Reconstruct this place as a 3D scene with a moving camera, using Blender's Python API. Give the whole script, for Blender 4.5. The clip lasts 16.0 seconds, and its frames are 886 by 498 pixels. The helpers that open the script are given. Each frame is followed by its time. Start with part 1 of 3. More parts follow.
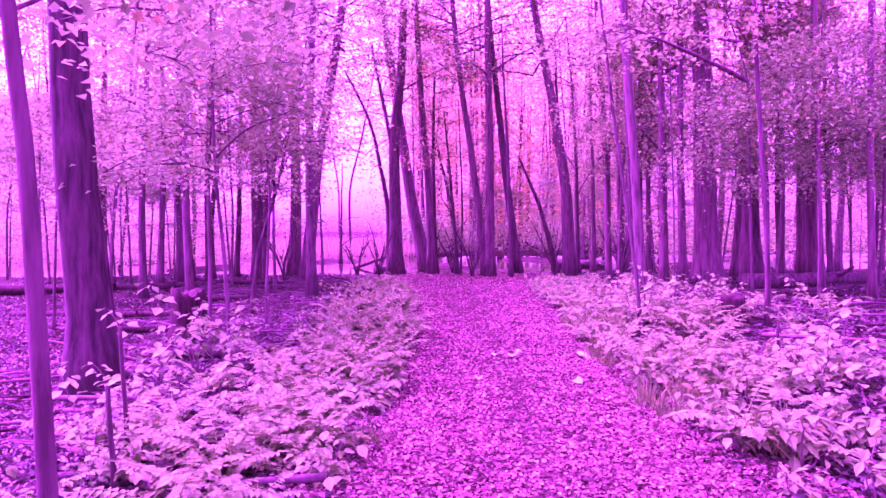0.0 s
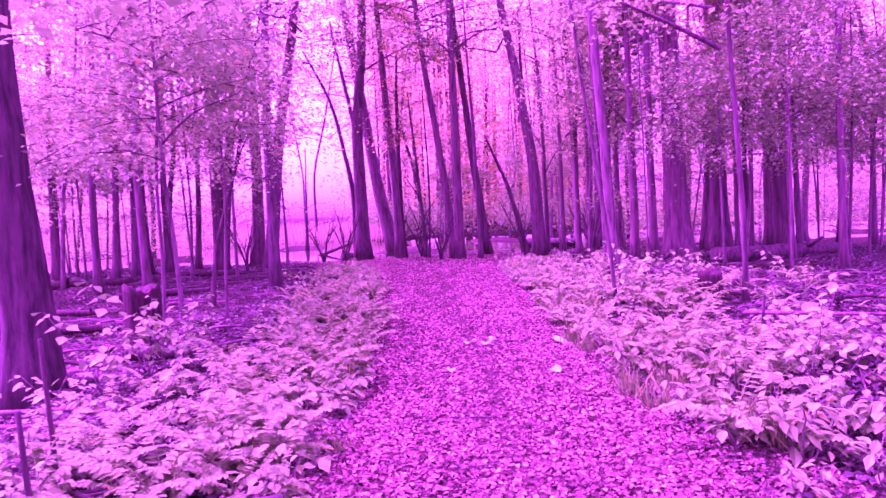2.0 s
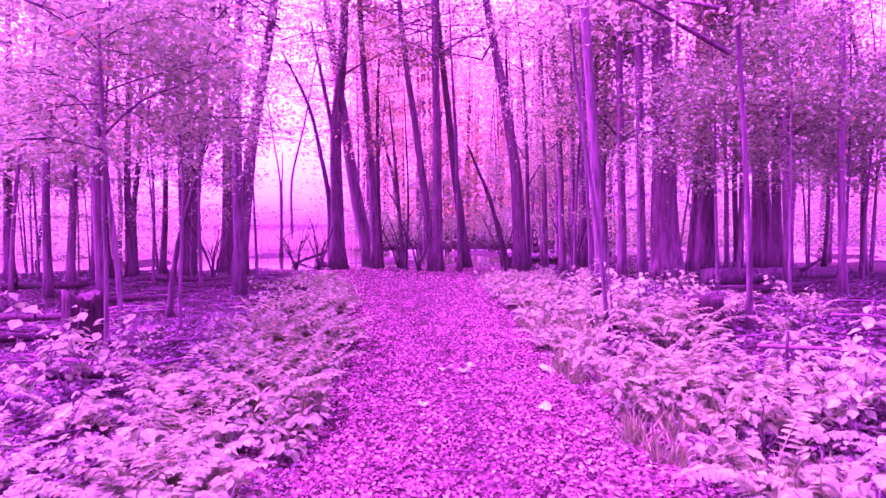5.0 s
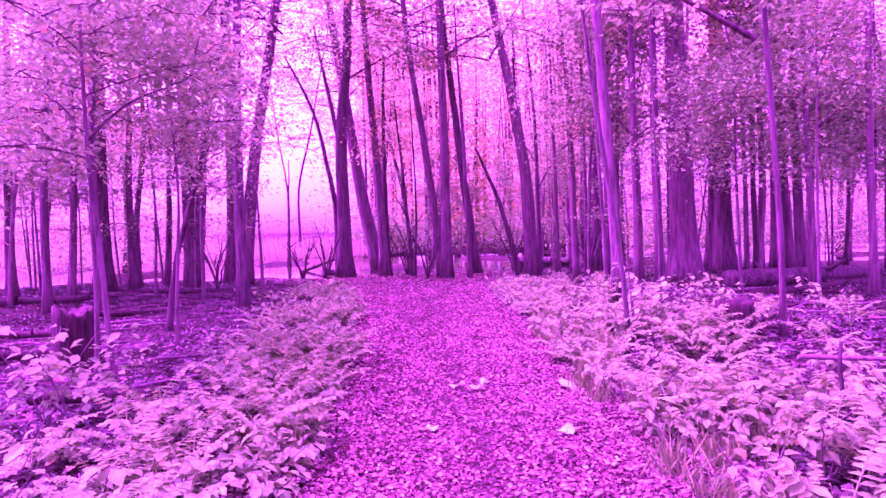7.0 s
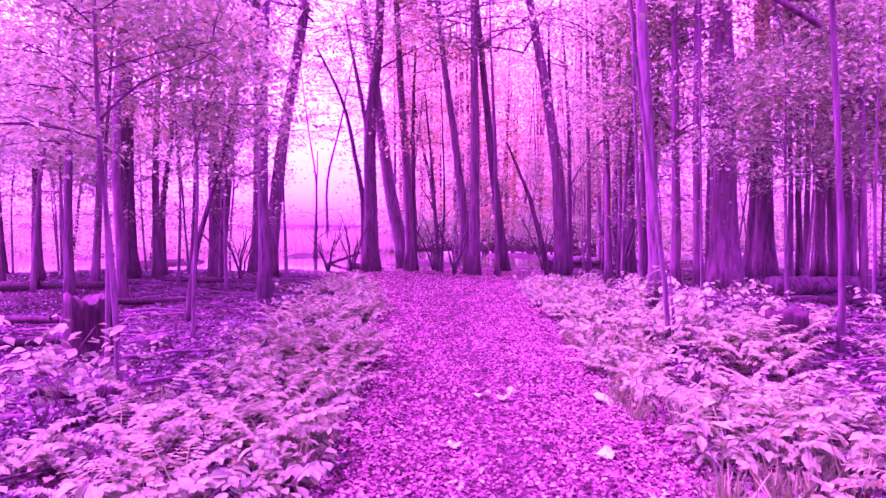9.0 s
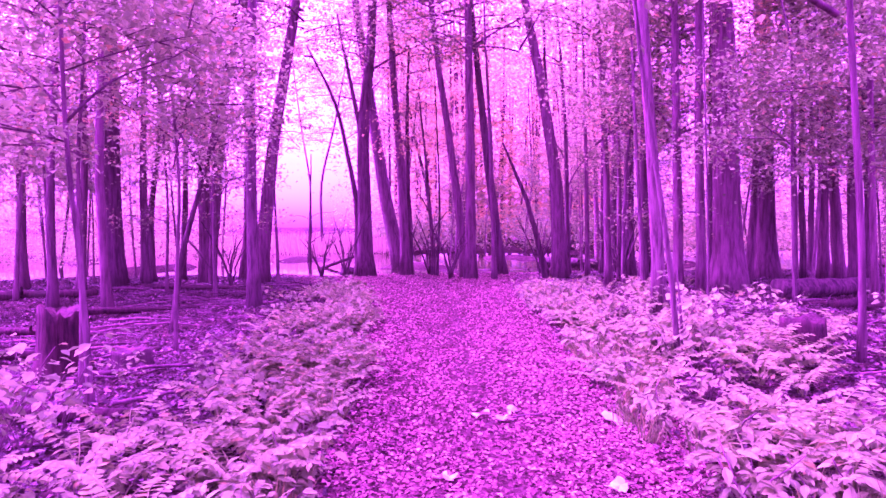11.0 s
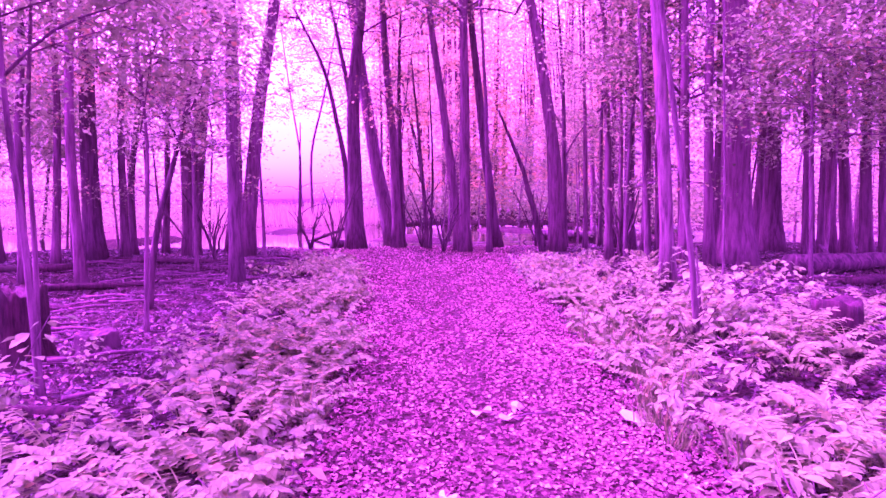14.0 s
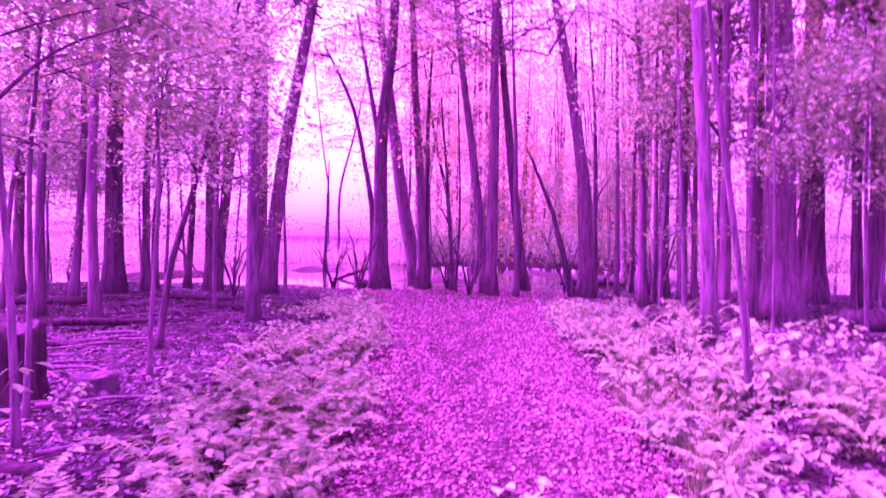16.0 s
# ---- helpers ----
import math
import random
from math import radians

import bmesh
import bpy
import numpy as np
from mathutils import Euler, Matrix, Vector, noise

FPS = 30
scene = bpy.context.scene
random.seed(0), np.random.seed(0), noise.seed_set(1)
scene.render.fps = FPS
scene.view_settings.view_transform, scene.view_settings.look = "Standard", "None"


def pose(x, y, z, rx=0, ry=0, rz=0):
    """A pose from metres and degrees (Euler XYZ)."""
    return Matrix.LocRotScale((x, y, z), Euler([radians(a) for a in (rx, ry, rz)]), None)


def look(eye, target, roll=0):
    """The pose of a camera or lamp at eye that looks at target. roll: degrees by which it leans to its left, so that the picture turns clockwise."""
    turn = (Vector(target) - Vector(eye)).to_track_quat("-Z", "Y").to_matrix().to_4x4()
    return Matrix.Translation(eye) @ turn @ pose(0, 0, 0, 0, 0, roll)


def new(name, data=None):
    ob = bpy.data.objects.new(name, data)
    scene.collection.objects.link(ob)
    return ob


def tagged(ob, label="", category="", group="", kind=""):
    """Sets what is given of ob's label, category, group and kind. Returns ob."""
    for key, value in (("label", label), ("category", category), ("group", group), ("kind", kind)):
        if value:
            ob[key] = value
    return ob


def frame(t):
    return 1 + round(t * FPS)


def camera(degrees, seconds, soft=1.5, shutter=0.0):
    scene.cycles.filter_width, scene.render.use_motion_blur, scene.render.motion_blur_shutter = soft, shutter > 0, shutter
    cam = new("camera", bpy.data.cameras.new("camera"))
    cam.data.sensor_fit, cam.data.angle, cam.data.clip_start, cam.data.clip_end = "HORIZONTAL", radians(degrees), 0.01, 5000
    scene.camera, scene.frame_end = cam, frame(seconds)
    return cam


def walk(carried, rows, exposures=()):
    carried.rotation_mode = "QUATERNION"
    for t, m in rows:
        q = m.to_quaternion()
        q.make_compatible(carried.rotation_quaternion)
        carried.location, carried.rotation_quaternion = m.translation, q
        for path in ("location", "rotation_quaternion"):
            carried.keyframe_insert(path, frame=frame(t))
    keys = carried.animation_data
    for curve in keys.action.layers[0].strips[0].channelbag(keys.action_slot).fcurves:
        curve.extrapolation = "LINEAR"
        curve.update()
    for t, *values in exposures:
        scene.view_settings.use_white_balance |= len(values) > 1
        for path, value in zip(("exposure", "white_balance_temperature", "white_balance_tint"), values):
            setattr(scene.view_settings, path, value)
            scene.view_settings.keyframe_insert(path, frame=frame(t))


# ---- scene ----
cam = camera(65.6, 16.0, 1.5, 0.5)
PATH = [
    (0, (-0.57, -1.455, 1.486), (-0.461, 0.542, 1.433), -0.3),
    (0.5, (-0.561, -1.363, 1.475), (-0.456, 0.634, 1.43), -1.5),
    (1, (-0.546, -1.262, 1.495), (-0.404, 0.732, 1.433), -1.4),
    (1.5, (-0.525, -1.155, 1.5), (-0.359, 0.836, 1.417), -3.0),
    (2, (-0.513, -1.017, 1.5), (-0.316, 0.97, 1.393), -2.2),
    (2.5, (-0.492, -0.858, 1.496), (-0.282, 1.128, 1.39), -0.6),
    (3, (-0.471, -0.755, 1.481), (-0.254, 1.231, 1.392), -1.6),
    (3.5, (-0.45, -0.647, 1.476), (-0.205, 1.335, 1.369), -0.6),
    (3.7, (-0.446, -0.604, 1.479), (-0.183, 1.375, 1.356), -1.2),
    (5.8, (-0.367, 0.111, 1.462), (-0.116, 2.095, 1.426), 0.4),
    (6, (-0.357, 0.159, 1.459), (-0.11, 2.144, 1.427), 0.4),
    (6.5, (-0.34, 0.256, 1.466), (-0.102, 2.242, 1.426), -0.7),
    (7, (-0.321, 0.356, 1.471), (-0.089, 2.341, 1.412), -1.4),
    (7.5, (-0.302, 0.506, 1.465), (-0.073, 2.491, 1.39), -0.8),
    (8, (-0.281, 0.658, 1.449), (-0.092, 2.648, 1.394), 0.5),
    (8.5, (-0.272, 0.749, 1.454), (-0.113, 2.741, 1.391), 0.1),
    (8.7, (-0.277, 0.786, 1.458), (-0.122, 2.778, 1.387), 0.1),
    (10.8, (-0.217, 1.243, 1.5), (-0.054, 3.235, 1.432), 1.0),
    (11, (-0.219, 1.278, 1.501), (-0.055, 3.27, 1.435), -0.3),
    (11.5, (-0.218, 1.359, 1.512), (-0.044, 3.35, 1.433), -0.8),
    (12, (-0.222, 1.498, 1.512), (-0.035, 3.486, 1.414), -0.7),
    (12.5, (-0.22, 1.625, 1.508), (-0.025, 3.613, 1.403), -2.1),
    (13, (-0.209, 1.767, 1.501), (-0.008, 3.754, 1.398), -1.4),
    (13.5, (-0.199, 1.861, 1.499), (-0.016, 3.851, 1.413), -1.0),
    (14, (-0.181, 1.995, 1.499), (0.004, 3.981, 1.35), -0.2),
    (14.5, (-0.172, 2.152, 1.525), (0.004, 4.138, 1.369), -0.2),
    (15, (-0.168, 2.272, 1.535), (-0.018, 4.26, 1.375), -0.9),
    (15.5, (-0.146, 2.422, 1.536), (-0.032, 4.413, 1.382), -1.4),
    (16, (-0.097, 2.545, 1.515), (0.009, 4.542, 1.483), 1.2),
]
walk(cam, [(t, look(eye, aim, roll)) for t, eye, aim, roll in PATH], exposures=[(0.0, 2.58, 7780, 422), (16.0, 2.72, 7780, 422)])

# ---- light: a bright overcast sky with a wide, weak sun ----
world = bpy.data.worlds.new("overcast_sky")
scene.world = world
world.use_nodes = True
wn = world.node_tree
wn.nodes.clear()
sky = wn.nodes.new("ShaderNodeTexSky")
sky.sky_type = "NISHITA"
sky.sun_disc = False
sky.sun_elevation = radians(61)
sky.sun_rotation = radians(-65)
sky.air_density, sky.dust_density, sky.ozone_density = 1.0, 4.0, 1.0
haze = wn.nodes.new("ShaderNodeHueSaturation")
haze.inputs["Saturation"].default_value = 0.25
back = wn.nodes.new("ShaderNodeBackground")
back.inputs["Strength"].default_value = 0.105
out = wn.nodes.new("ShaderNodeOutputWorld")
wn.links.new(sky.outputs[0], haze.inputs["Color"])
wn.links.new(haze.outputs[0], back.inputs["Color"])
wn.links.new(back.outputs[0], out.inputs[0])
sun = new("sun", bpy.data.lights.new("sun", "SUN"))
sun.data.energy, sun.data.angle, sun.data.color = 1.1, radians(35), (1.0, 0.96, 0.9)
sun.matrix_world = look((-11, 5, 22), (0, 0, 0))


# ---- materials ----
def nodes_of(name):
    m = bpy.data.materials.new(name)
    m.use_nodes = True
    t = m.node_tree
    t.nodes.clear()
    return m, t, t.nodes, t.links


def ramp(n, stops):
    r = n.new("ShaderNodeValToRGB")
    e = r.color_ramp.elements
    while len(e) < len(stops):
        e.new(0.5)
    for k, (p, c) in enumerate(stops):
        e[k].position, e[k].color = p, (*c, 1)
    return r


def noise_tex(n, l, scale, detail=6, rough=0.6, vec=None):
    x = n.new("ShaderNodeTexNoise")
    x.inputs["Scale"].default_value, x.inputs["Detail"].default_value, x.inputs["Roughness"].default_value = scale, detail, rough
    if vec is not None:
        l.new(vec, x.inputs["Vector"])
    return x


def mixed(n, l, kind, fac, a, b):
    m = n.new("ShaderNodeMix")
    m.data_type, m.blend_type = "RGBA", kind
    if isinstance(fac, float):
        m.inputs[0].default_value = fac
    else:
        l.new(fac, m.inputs[0])
    for k, v in ((6, a), (7, b)):
        if isinstance(v, tuple):
            m.inputs[k].default_value = (*v, 1)
        else:
            l.new(v, m.inputs[k])
    return m.outputs[2]


def leaf_material(name, stops, translucent=0.35, rough=0.55, gloss=0.35):
    """Thin leaves: every leaf has its own tone, mottled, and lets light through."""
    m, t, n, l = nodes_of(name)
    geo = n.new("ShaderNodeNewGeometry")
    tone = ramp(n, stops)
    l.new(geo.outputs["Random Per Island"], tone.inputs[0])
    coord = n.new("ShaderNodeTexCoord")
    mott = noise_tex(n, l, 3.0, 4, 0.6, coord.outputs["Object"])
    shade = ramp(n, ((0.3, (0.62, 0.62, 0.62)), (0.7, (1.25, 1.25, 1.2))))
    l.new(mott.outputs["Fac"], shade.inputs[0])
    col = mixed(n, l, "MULTIPLY", 1.0, tone.outputs[0], shade.outputs[0])
    p = n.new("ShaderNodeBsdfPrincipled")
    p.inputs["Roughness"].default_value = rough
    p.inputs["Specular IOR Level"].default_value = gloss
    l.new(col, p.inputs["Base Color"])
    tr = n.new("ShaderNodeBsdfTranslucent")
    l.new(col, tr.inputs["Color"])
    mx = n.new("ShaderNodeMixShader")
    mx.inputs[0].default_value = translucent
    o = n.new("ShaderNodeOutputMaterial")
    l.new(p.outputs[0], mx.inputs[1])
    l.new(tr.outputs[0], mx.inputs[2])
    l.new(mx.outputs[0], o.inputs[0])
    return m


def bark_material(name, dark, light, moss, ridge=14.0, depth=0.35):
    """Furrowed bark: noise stretched along the stem, moss and lichen in patches."""
    m, t, n, l = nodes_of(name)
    coord = n.new("ShaderNodeTexCoord")
    mp = n.new("ShaderNodeMapping")
    mp.inputs["Scale"].default_value = (1.0, 1.0, 0.12)
    l.new(coord.outputs["Object"], mp.inputs[0])
    fur = noise_tex(n, l, ridge, 8, 0.65, mp.outputs[0])
    tone = ramp(n, ((0.38, dark), (0.60, light)))
    l.new(fur.outputs["Fac"], tone.inputs[0])
    big = noise_tex(n, l, 1.3, 5, 0.6, coord.outputs["Object"])
    mask = ramp(n, ((0.52, (0, 0, 0)), (0.72, (0.7, 0.7, 0.7))))
    l.new(big.outputs["Fac"], mask.inputs[0])
    col = mixed(n, l, "MIX", mask.outputs[0], tone.outputs[0], moss)
    info = n.new("ShaderNodeObjectInfo")
    vary = ramp(n, ((0.0, (0.75, 0.75, 0.75)), (1.0, (1.25, 1.22, 1.18))))
    l.new(info.outputs["Random"], vary.inputs[0])
    col = mixed(n, l, "MULTIPLY", 1.0, col, vary.outputs[0])
    p = n.new("ShaderNodeBsdfPrincipled")
    p.inputs["Roughness"].default_value = 0.9
    p.inputs["Specular IOR Level"].default_value = 0.2
    l.new(col, p.inputs["Base Color"])
    b = n.new("ShaderNodeBump")
    b.inputs["Strength"].default_value, b.inputs["Distance"].default_value = depth, 0.03
    l.new(fur.outputs["Fac"], b.inputs["Height"])
    l.new(b.outputs[0], p.inputs["Normal"])
    o = n.new("ShaderNodeOutputMaterial")
    l.new(p.outputs[0], o.inputs[0])
    return m


def ground_material(name, stops, cells):
    """Leaf litter, decayed and damp, over dark soil."""
    m, t, n, l = nodes_of(name)
    coord = n.new("ShaderNodeTexCoord")
    v = n.new("ShaderNodeTexVoronoi")
    v.inputs["Scale"].default_value = cells
    l.new(coord.outputs["Object"], v.inputs["Vector"])
    tone = ramp(n, stops)
    l.new(v.outputs["Color"], tone.inputs[0])
    big = noise_tex(n, l, 0.5, 6, 0.6, coord.outputs["Object"])
    damp = ramp(n, ((0.35, (0.45, 0.45, 0.47)), (0.65, (1.05, 1.05, 1.0))))
    l.new(big.outputs["Fac"], damp.inputs[0])
    col = mixed(n, l, "MULTIPLY", 1.0, tone.outputs[0], damp.outputs[0])
    fine = noise_tex(n, l, 60.0, 5, 0.7, coord.outputs["Object"])
    grain = ramp(n, ((0.3, (0.6, 0.6, 0.6)), (0.7, (1.2, 1.2, 1.2))))
    l.new(fine.outputs["Fac"], grain.inputs[0])
    col = mixed(n, l, "MULTIPLY", 1.0, col, grain.outputs[0])
    p = n.new("ShaderNodeBsdfPrincipled")
    p.inputs["Roughness"].default_value = 1.0
    p.inputs["Specular IOR Level"].default_value = 0.04
    l.new(col, p.inputs["Base Color"])
    b = n.new("ShaderNodeBump")
    b.inputs["Strength"].default_value, b.inputs["Distance"].default_value = 0.6, 0.03
    l.new(v.outputs["Distance"], b.inputs["Height"])
    l.new(b.outputs[0], p.inputs["Normal"])
    o = n.new("ShaderNodeOutputMaterial")
    l.new(p.outputs[0], o.inputs[0])
    return m


def water_material():
    m, t, n, l = nodes_of("still_water")
    coord = n.new("ShaderNodeTexCoord")
    rip = noise_tex(n, l, 2.5, 3, 0.5, coord.outputs["Object"])
    scum = noise_tex(n, l, 0.35, 6, 0.65, coord.outputs["Object"])
    tone = ramp(n, ((0.45, (0.02, 0.018, 0.012)), (0.7, (0.06, 0.05, 0.03))))
    l.new(scum.outputs["Fac"], tone.inputs[0])
    p = n.new("ShaderNodeBsdfPrincipled")
    p.inputs["Roughness"].default_value = 0.06
    p.inputs["IOR"].default_value = 1.33
    l.new(tone.outputs[0], p.inputs["Base Color"])
    b = n.new("ShaderNodeBump")
    b.inputs["Strength"].default_value, b.inputs["Distance"].default_value = 0.05, 0.02
    l.new(rip.outputs["Fac"], b.inputs["Height"])
    l.new(b.outputs[0], p.inputs["Normal"])
    o = n.new("ShaderNodeOutputMaterial")
    l.new(p.outputs[0], o.inputs[0])
    return m


# floor tones lowered to hold shade that the thin canopy doesn't cast
GROUND = ground_material("forest_floor", ((0.0, (0.018, 0.011, 0.010)), (0.35, (0.045, 0.027, 0.024)), (0.75, (0.08, 0.05, 0.042)), (1.0, (0.13, 0.085, 0.068))), 17.0)
WATER = water_material()
BARK = bark_material("grey_brown_bark", (0.07, 0.041, 0.043), (0.165, 0.10, 0.104), (0.10, 0.078, 0.064), 14.0, 0.9)
BARK_SMOOTH = bark_material("smooth_young_bark", (0.065, 0.042, 0.043), (0.17, 0.108, 0.11), (0.12, 0.095, 0.08), 22.0, 0.3)
BARK_PALE = bark_material("pale_weathered_bark", (0.05, 0.034, 0.034), (0.15, 0.10, 0.098), (0.11, 0.085, 0.07), 18.0, 0.4)
BARK_DARK = bark_material("dark_wet_bark", (0.03, 0.018, 0.019), (0.10, 0.062, 0.062), (0.05, 0.042, 0.034), 14.0, 0.8)
ROTTEN = bark_material("rotten_wood", (0.02, 0.011, 0.010), (0.075, 0.036, 0.034), (0.04, 0.04, 0.028), 20.0, 0.8)
CANOPY = leaf_material("canopy_leaf", ((0.0, (0.08, 0.15, 0.062)), (0.6, (0.165, 0.28, 0.115)), (0.9, (0.27, 0.36, 0.14)), (1.0, (0.47, 0.38, 0.14))), 0.58)
CANOPY_GOLD = leaf_material("turning_leaf", ((0.0, (0.17, 0.23, 0.075)), (0.5, (0.32, 0.34, 0.10)), (1.0, (0.56, 0.39, 0.12))), 0.6)
FERN = leaf_material("undergrowth_leaf", ((0.0, (0.08, 0.165, 0.06)), (0.5, (0.14, 0.265, 0.092)), (0.85, (0.205, 0.35, 0.115)), (1.0, (0.37, 0.35, 0.11))), 0.38)
BROAD = leaf_material("broad_leaf", ((0.0, (0.095, 0.205, 0.085)), (0.6, (0.16, 0.31, 0.125)), (0.93, (0.225, 0.385, 0.15)), (1.0, (0.44, 0.31, 0.09))), 0.38, 0.5, 0.4)
LITTER = leaf_material("dead_leaf", ((0.0, (0.05, 0.026, 0.022)), (0.35, (0.17, 0.088, 0.075)), (0.7, (0.36, 0.21, 0.17)), (0.93, (0.56, 0.39, 0.32)), (1.0, (0.55, 0.47, 0.38))), 0.15, 0.75, 0.12)
# wet leaves off the path, with the canopy's shade put into their colour
SHADED_WET_LITTER = leaf_material("shaded_wet_dead_leaf", ((0.0, (0.025, 0.015, 0.013)), (0.5, (0.045, 0.027, 0.024)), (0.85, (0.095, 0.058, 0.05)), (1.0, (0.33, 0.25, 0.21))), 0.1, 0.45, 0.5)
PALE_LEAF = leaf_material("bleached_leaf", ((0.0, (0.62, 0.58, 0.5)), (1.0, (0.72, 0.68, 0.6))), 0.15)
REED = leaf_material("dry_reed", ((0.0, (0.34, 0.28, 0.17)), (1.0, (0.58, 0.5, 0.34))), 0.3)


# ---- shape of the land ----
def smooth(v):
    v = np.clip(v, 0.0, 1.0)
    return v * v * (3 - 2 * v)


def path_mid(y):
    return np.interp(y, (-12, 0, 2.5, 5, 8, 13, 18, 26, 60), (-0.9, 0.05, 0.25, 0.45, 0.62, 0.92, 1.0, 1.0, 1.2))


def path_half(y):
    return np.interp(y, (0, 2.5, 5, 8, 13, 18, 26), (1.1, 1.1, 0.98, 1.05, 1.25, 1.7, 3.4))


def waves(x, y):
    return (np.sin(1.3 * x + 0.7 * y) * np.sin(0.9 * y - 0.5 * x + 1.0) + 0.5 * np.sin(2.9 * x - 1.7 * y + 2.0) * np.sin(2.3 * y + 0.6))


def land(x, y):
    """Height of the ground: a trodden bank, a low wet wood on one side, a slight rise on the other, pools beyond."""
    x, y = np.asarray(x, float), np.asarray(y, float)
    u, w = x - path_mid(y), path_half(y)
    left = smooth((-u - w - 1.3) / 4.2) * (0.5 - 0.5 * smooth((y - 10) / 10))
    right = smooth((u - w) / 2.6) * 0.22 * (1 - 0.95 * smooth((y - 12) / 10))
    z = right - left - 0.2 * smooth((y - 17) / 10) + 0.035 * waves(x, y) * (0.3 + smooth((np.abs(u) - w) / 1.5))
    pool = smooth((y - 25.8 - 0.8 * np.sin(0.6 * x)) / 2.2) * (1 - smooth((y - 43) / 5.0)) * smooth((x + 60) / 8) * (1 - smooth((x - 60) / 8))
    pool = np.maximum(pool, 0.9 * smooth((-x - 9) / 3) * smooth((y - 18) / 3) * smooth(np.sin(0.5 * x) * np.sin(0.7 * y) * 1.5 - 0.35) * 0.8)
    hummock = 0.42 * smooth(np.sin(0.55 * x + 1.0) * np.sin(0.43 * y + 0.4) * 1.6 - 0.5 + 0.35 * np.sin(1.9 * x) * np.sin(1.4 * y))
    z = z - pool * (0.36 - hummock)
    return z


def gz(x, y):
    return float(land(x, y))


WATER_LEVEL = -0.29


# ---- mesh helpers ----
def mesh_from(name, verts, faces, material, smooth_faces=True):
    """verts (n,3), faces (m,3) or (m,4) arrays."""
    me = bpy.data.meshes.new(name)
    verts, faces = np.asarray(verts, np.float32), np.asarray(faces, np.int32)
    k = faces.shape[1]
    me.vertices.add(len(verts))
    me.vertices.foreach_set("co", verts.ravel())
    me.loops.add(faces.size)
    me.loops.foreach_set("vertex_index", faces.ravel())
    me.polygons.add(len(faces))
    me.polygons.foreach_set("loop_start", np.arange(0, faces.size, k, dtype=np.int32))
    me.update(calc_edges=True)
    me.polygons.foreach_set("use_smooth", np.full(len(faces), smooth_faces))
    me.materials.append(material)
    me.validate()
    return me


def child(name, me, parent, m=None, label=""):
    ob = new(name, me)
    ob.parent = parent
    if m is not None:
        ob.matrix_basis = m
    return tagged(ob, label)


def tube(points, radii, sides=10, rough=0.0, seed=0, flute=0.0):
    """A tapering round stem through points; rough and flute make it uneven. Returns verts, faces."""
    rng = np.random.default_rng(seed)
    pts, radii = np.asarray(points, float), np.asarray(radii, float)
    way = np.gradient(pts, axis=0)
    way /= np.linalg.norm(way, axis=1)[:, None]
    side = np.cross(way, (0.31, 0.95, 0.07))
    side /= np.linalg.norm(side, axis=1)[:, None]
    up = np.cross(way, side)
    a = np.linspace(0, 2 * np.pi, sides, endpoint=False)
    lobes = 1 + flute * np.sin(a * 5 + rng.uniform(0, 6)) + flute * 0.7 * np.sin(a * 9 + rng.uniform(0, 6))
    wob = 1 + rough * rng.uniform(-1, 1, (len(pts), sides))
    r = radii[:, None] * lobes[None, :] * wob
    v = pts[:, None, :] + r[..., None] * (np.cos(a)[None, :, None] * side[:, None, :] + np.sin(a)[None, :, None] * up[:, None, :])
    n = len(pts)
    v = np.vstack((v.reshape(-1, 3), pts[:1] - way[:1] * 0.0, pts[-1:]))
    f = []
    for i in range(n - 1):
        for j in range(sides):
            k = (j + 1) % sides
            f.append((i * sides + j, i * sides + k, (i + 1) * sides + k, (i + 1) * sides + j))
    e = n * sides
    for j in range(sides):
        k = (j + 1) % sides
        f.append((e, k, j, j))
        f.append((e + 1, (n - 1) * sides + j, (n - 1) * sides + k, (n - 1) * sides + k))
    f = np.array(f)
    return v, f


def tris(f):
    a = f[:, (0, 1, 2)]
    b = f[:, (0, 2, 3)]
    b = b[(f[:, 2] != f[:, 3])]
    return np.vstack((a, b))


def join(parts):
    vs, fs, o = [], [], 0
    for v, f in parts:
        vs.append(v)
        fs.append(f + o)
        o += len(v)
    return np.vstack(vs), np.vstack(fs)


def stem_mesh(name, tubes, material):
    v, f = join([(v, tris(f)) for v, f in tubes])
    return mesh_from(name, v, f, material)


def leaf_arrays(at, way, flat, size, wide=0.34, fold=0.10, fine=False, rng=None):
    """Leaves as folded blades: base points, directions, face normals and lengths. Returns verts, triangle faces."""
    n = len(at)
    way = way / np.linalg.norm(way, axis=1)[:, None]
    side = np.cross(way, flat)
    side /= np.linalg.norm(side, axis=1)[:, None] + 1e-9
    up = np.cross(side, way)
    if fine:
        t = ((0, 0, 0), (-0.75, 0.28, 1), (0.75, 0.28, 1), (-1, 0.55, 1), (1, 0.55, 1), (0, 1, -1.2), (0, 0.5, 0))
        tri = ((0, 6, 1), (0, 2, 6), (1, 6, 3), (2, 4, 6), (3, 6, 5), (6, 4, 5))
    else:
        t = ((0, 0, 0), (-1, 0.45, 1), (1, 0.45, 1), (0, 1, -0.8))
        tri = ((0, 2, 3), (0, 3, 1))
    t = np.array(t, float)
    v = at[:, None, :] + size[:, None, None] * (t[None, :, 0:1] * wide * side[:, None, :] + t[None, :, 1:2] * way[:, None, :] + t[None, :, 2:3] * fold * up[:, None, :])
    f = np.array(tri)[None] + (np.arange(n) * len(t))[:, None, None]
    return v.reshape(-1, 3), f.reshape(-1, 3)


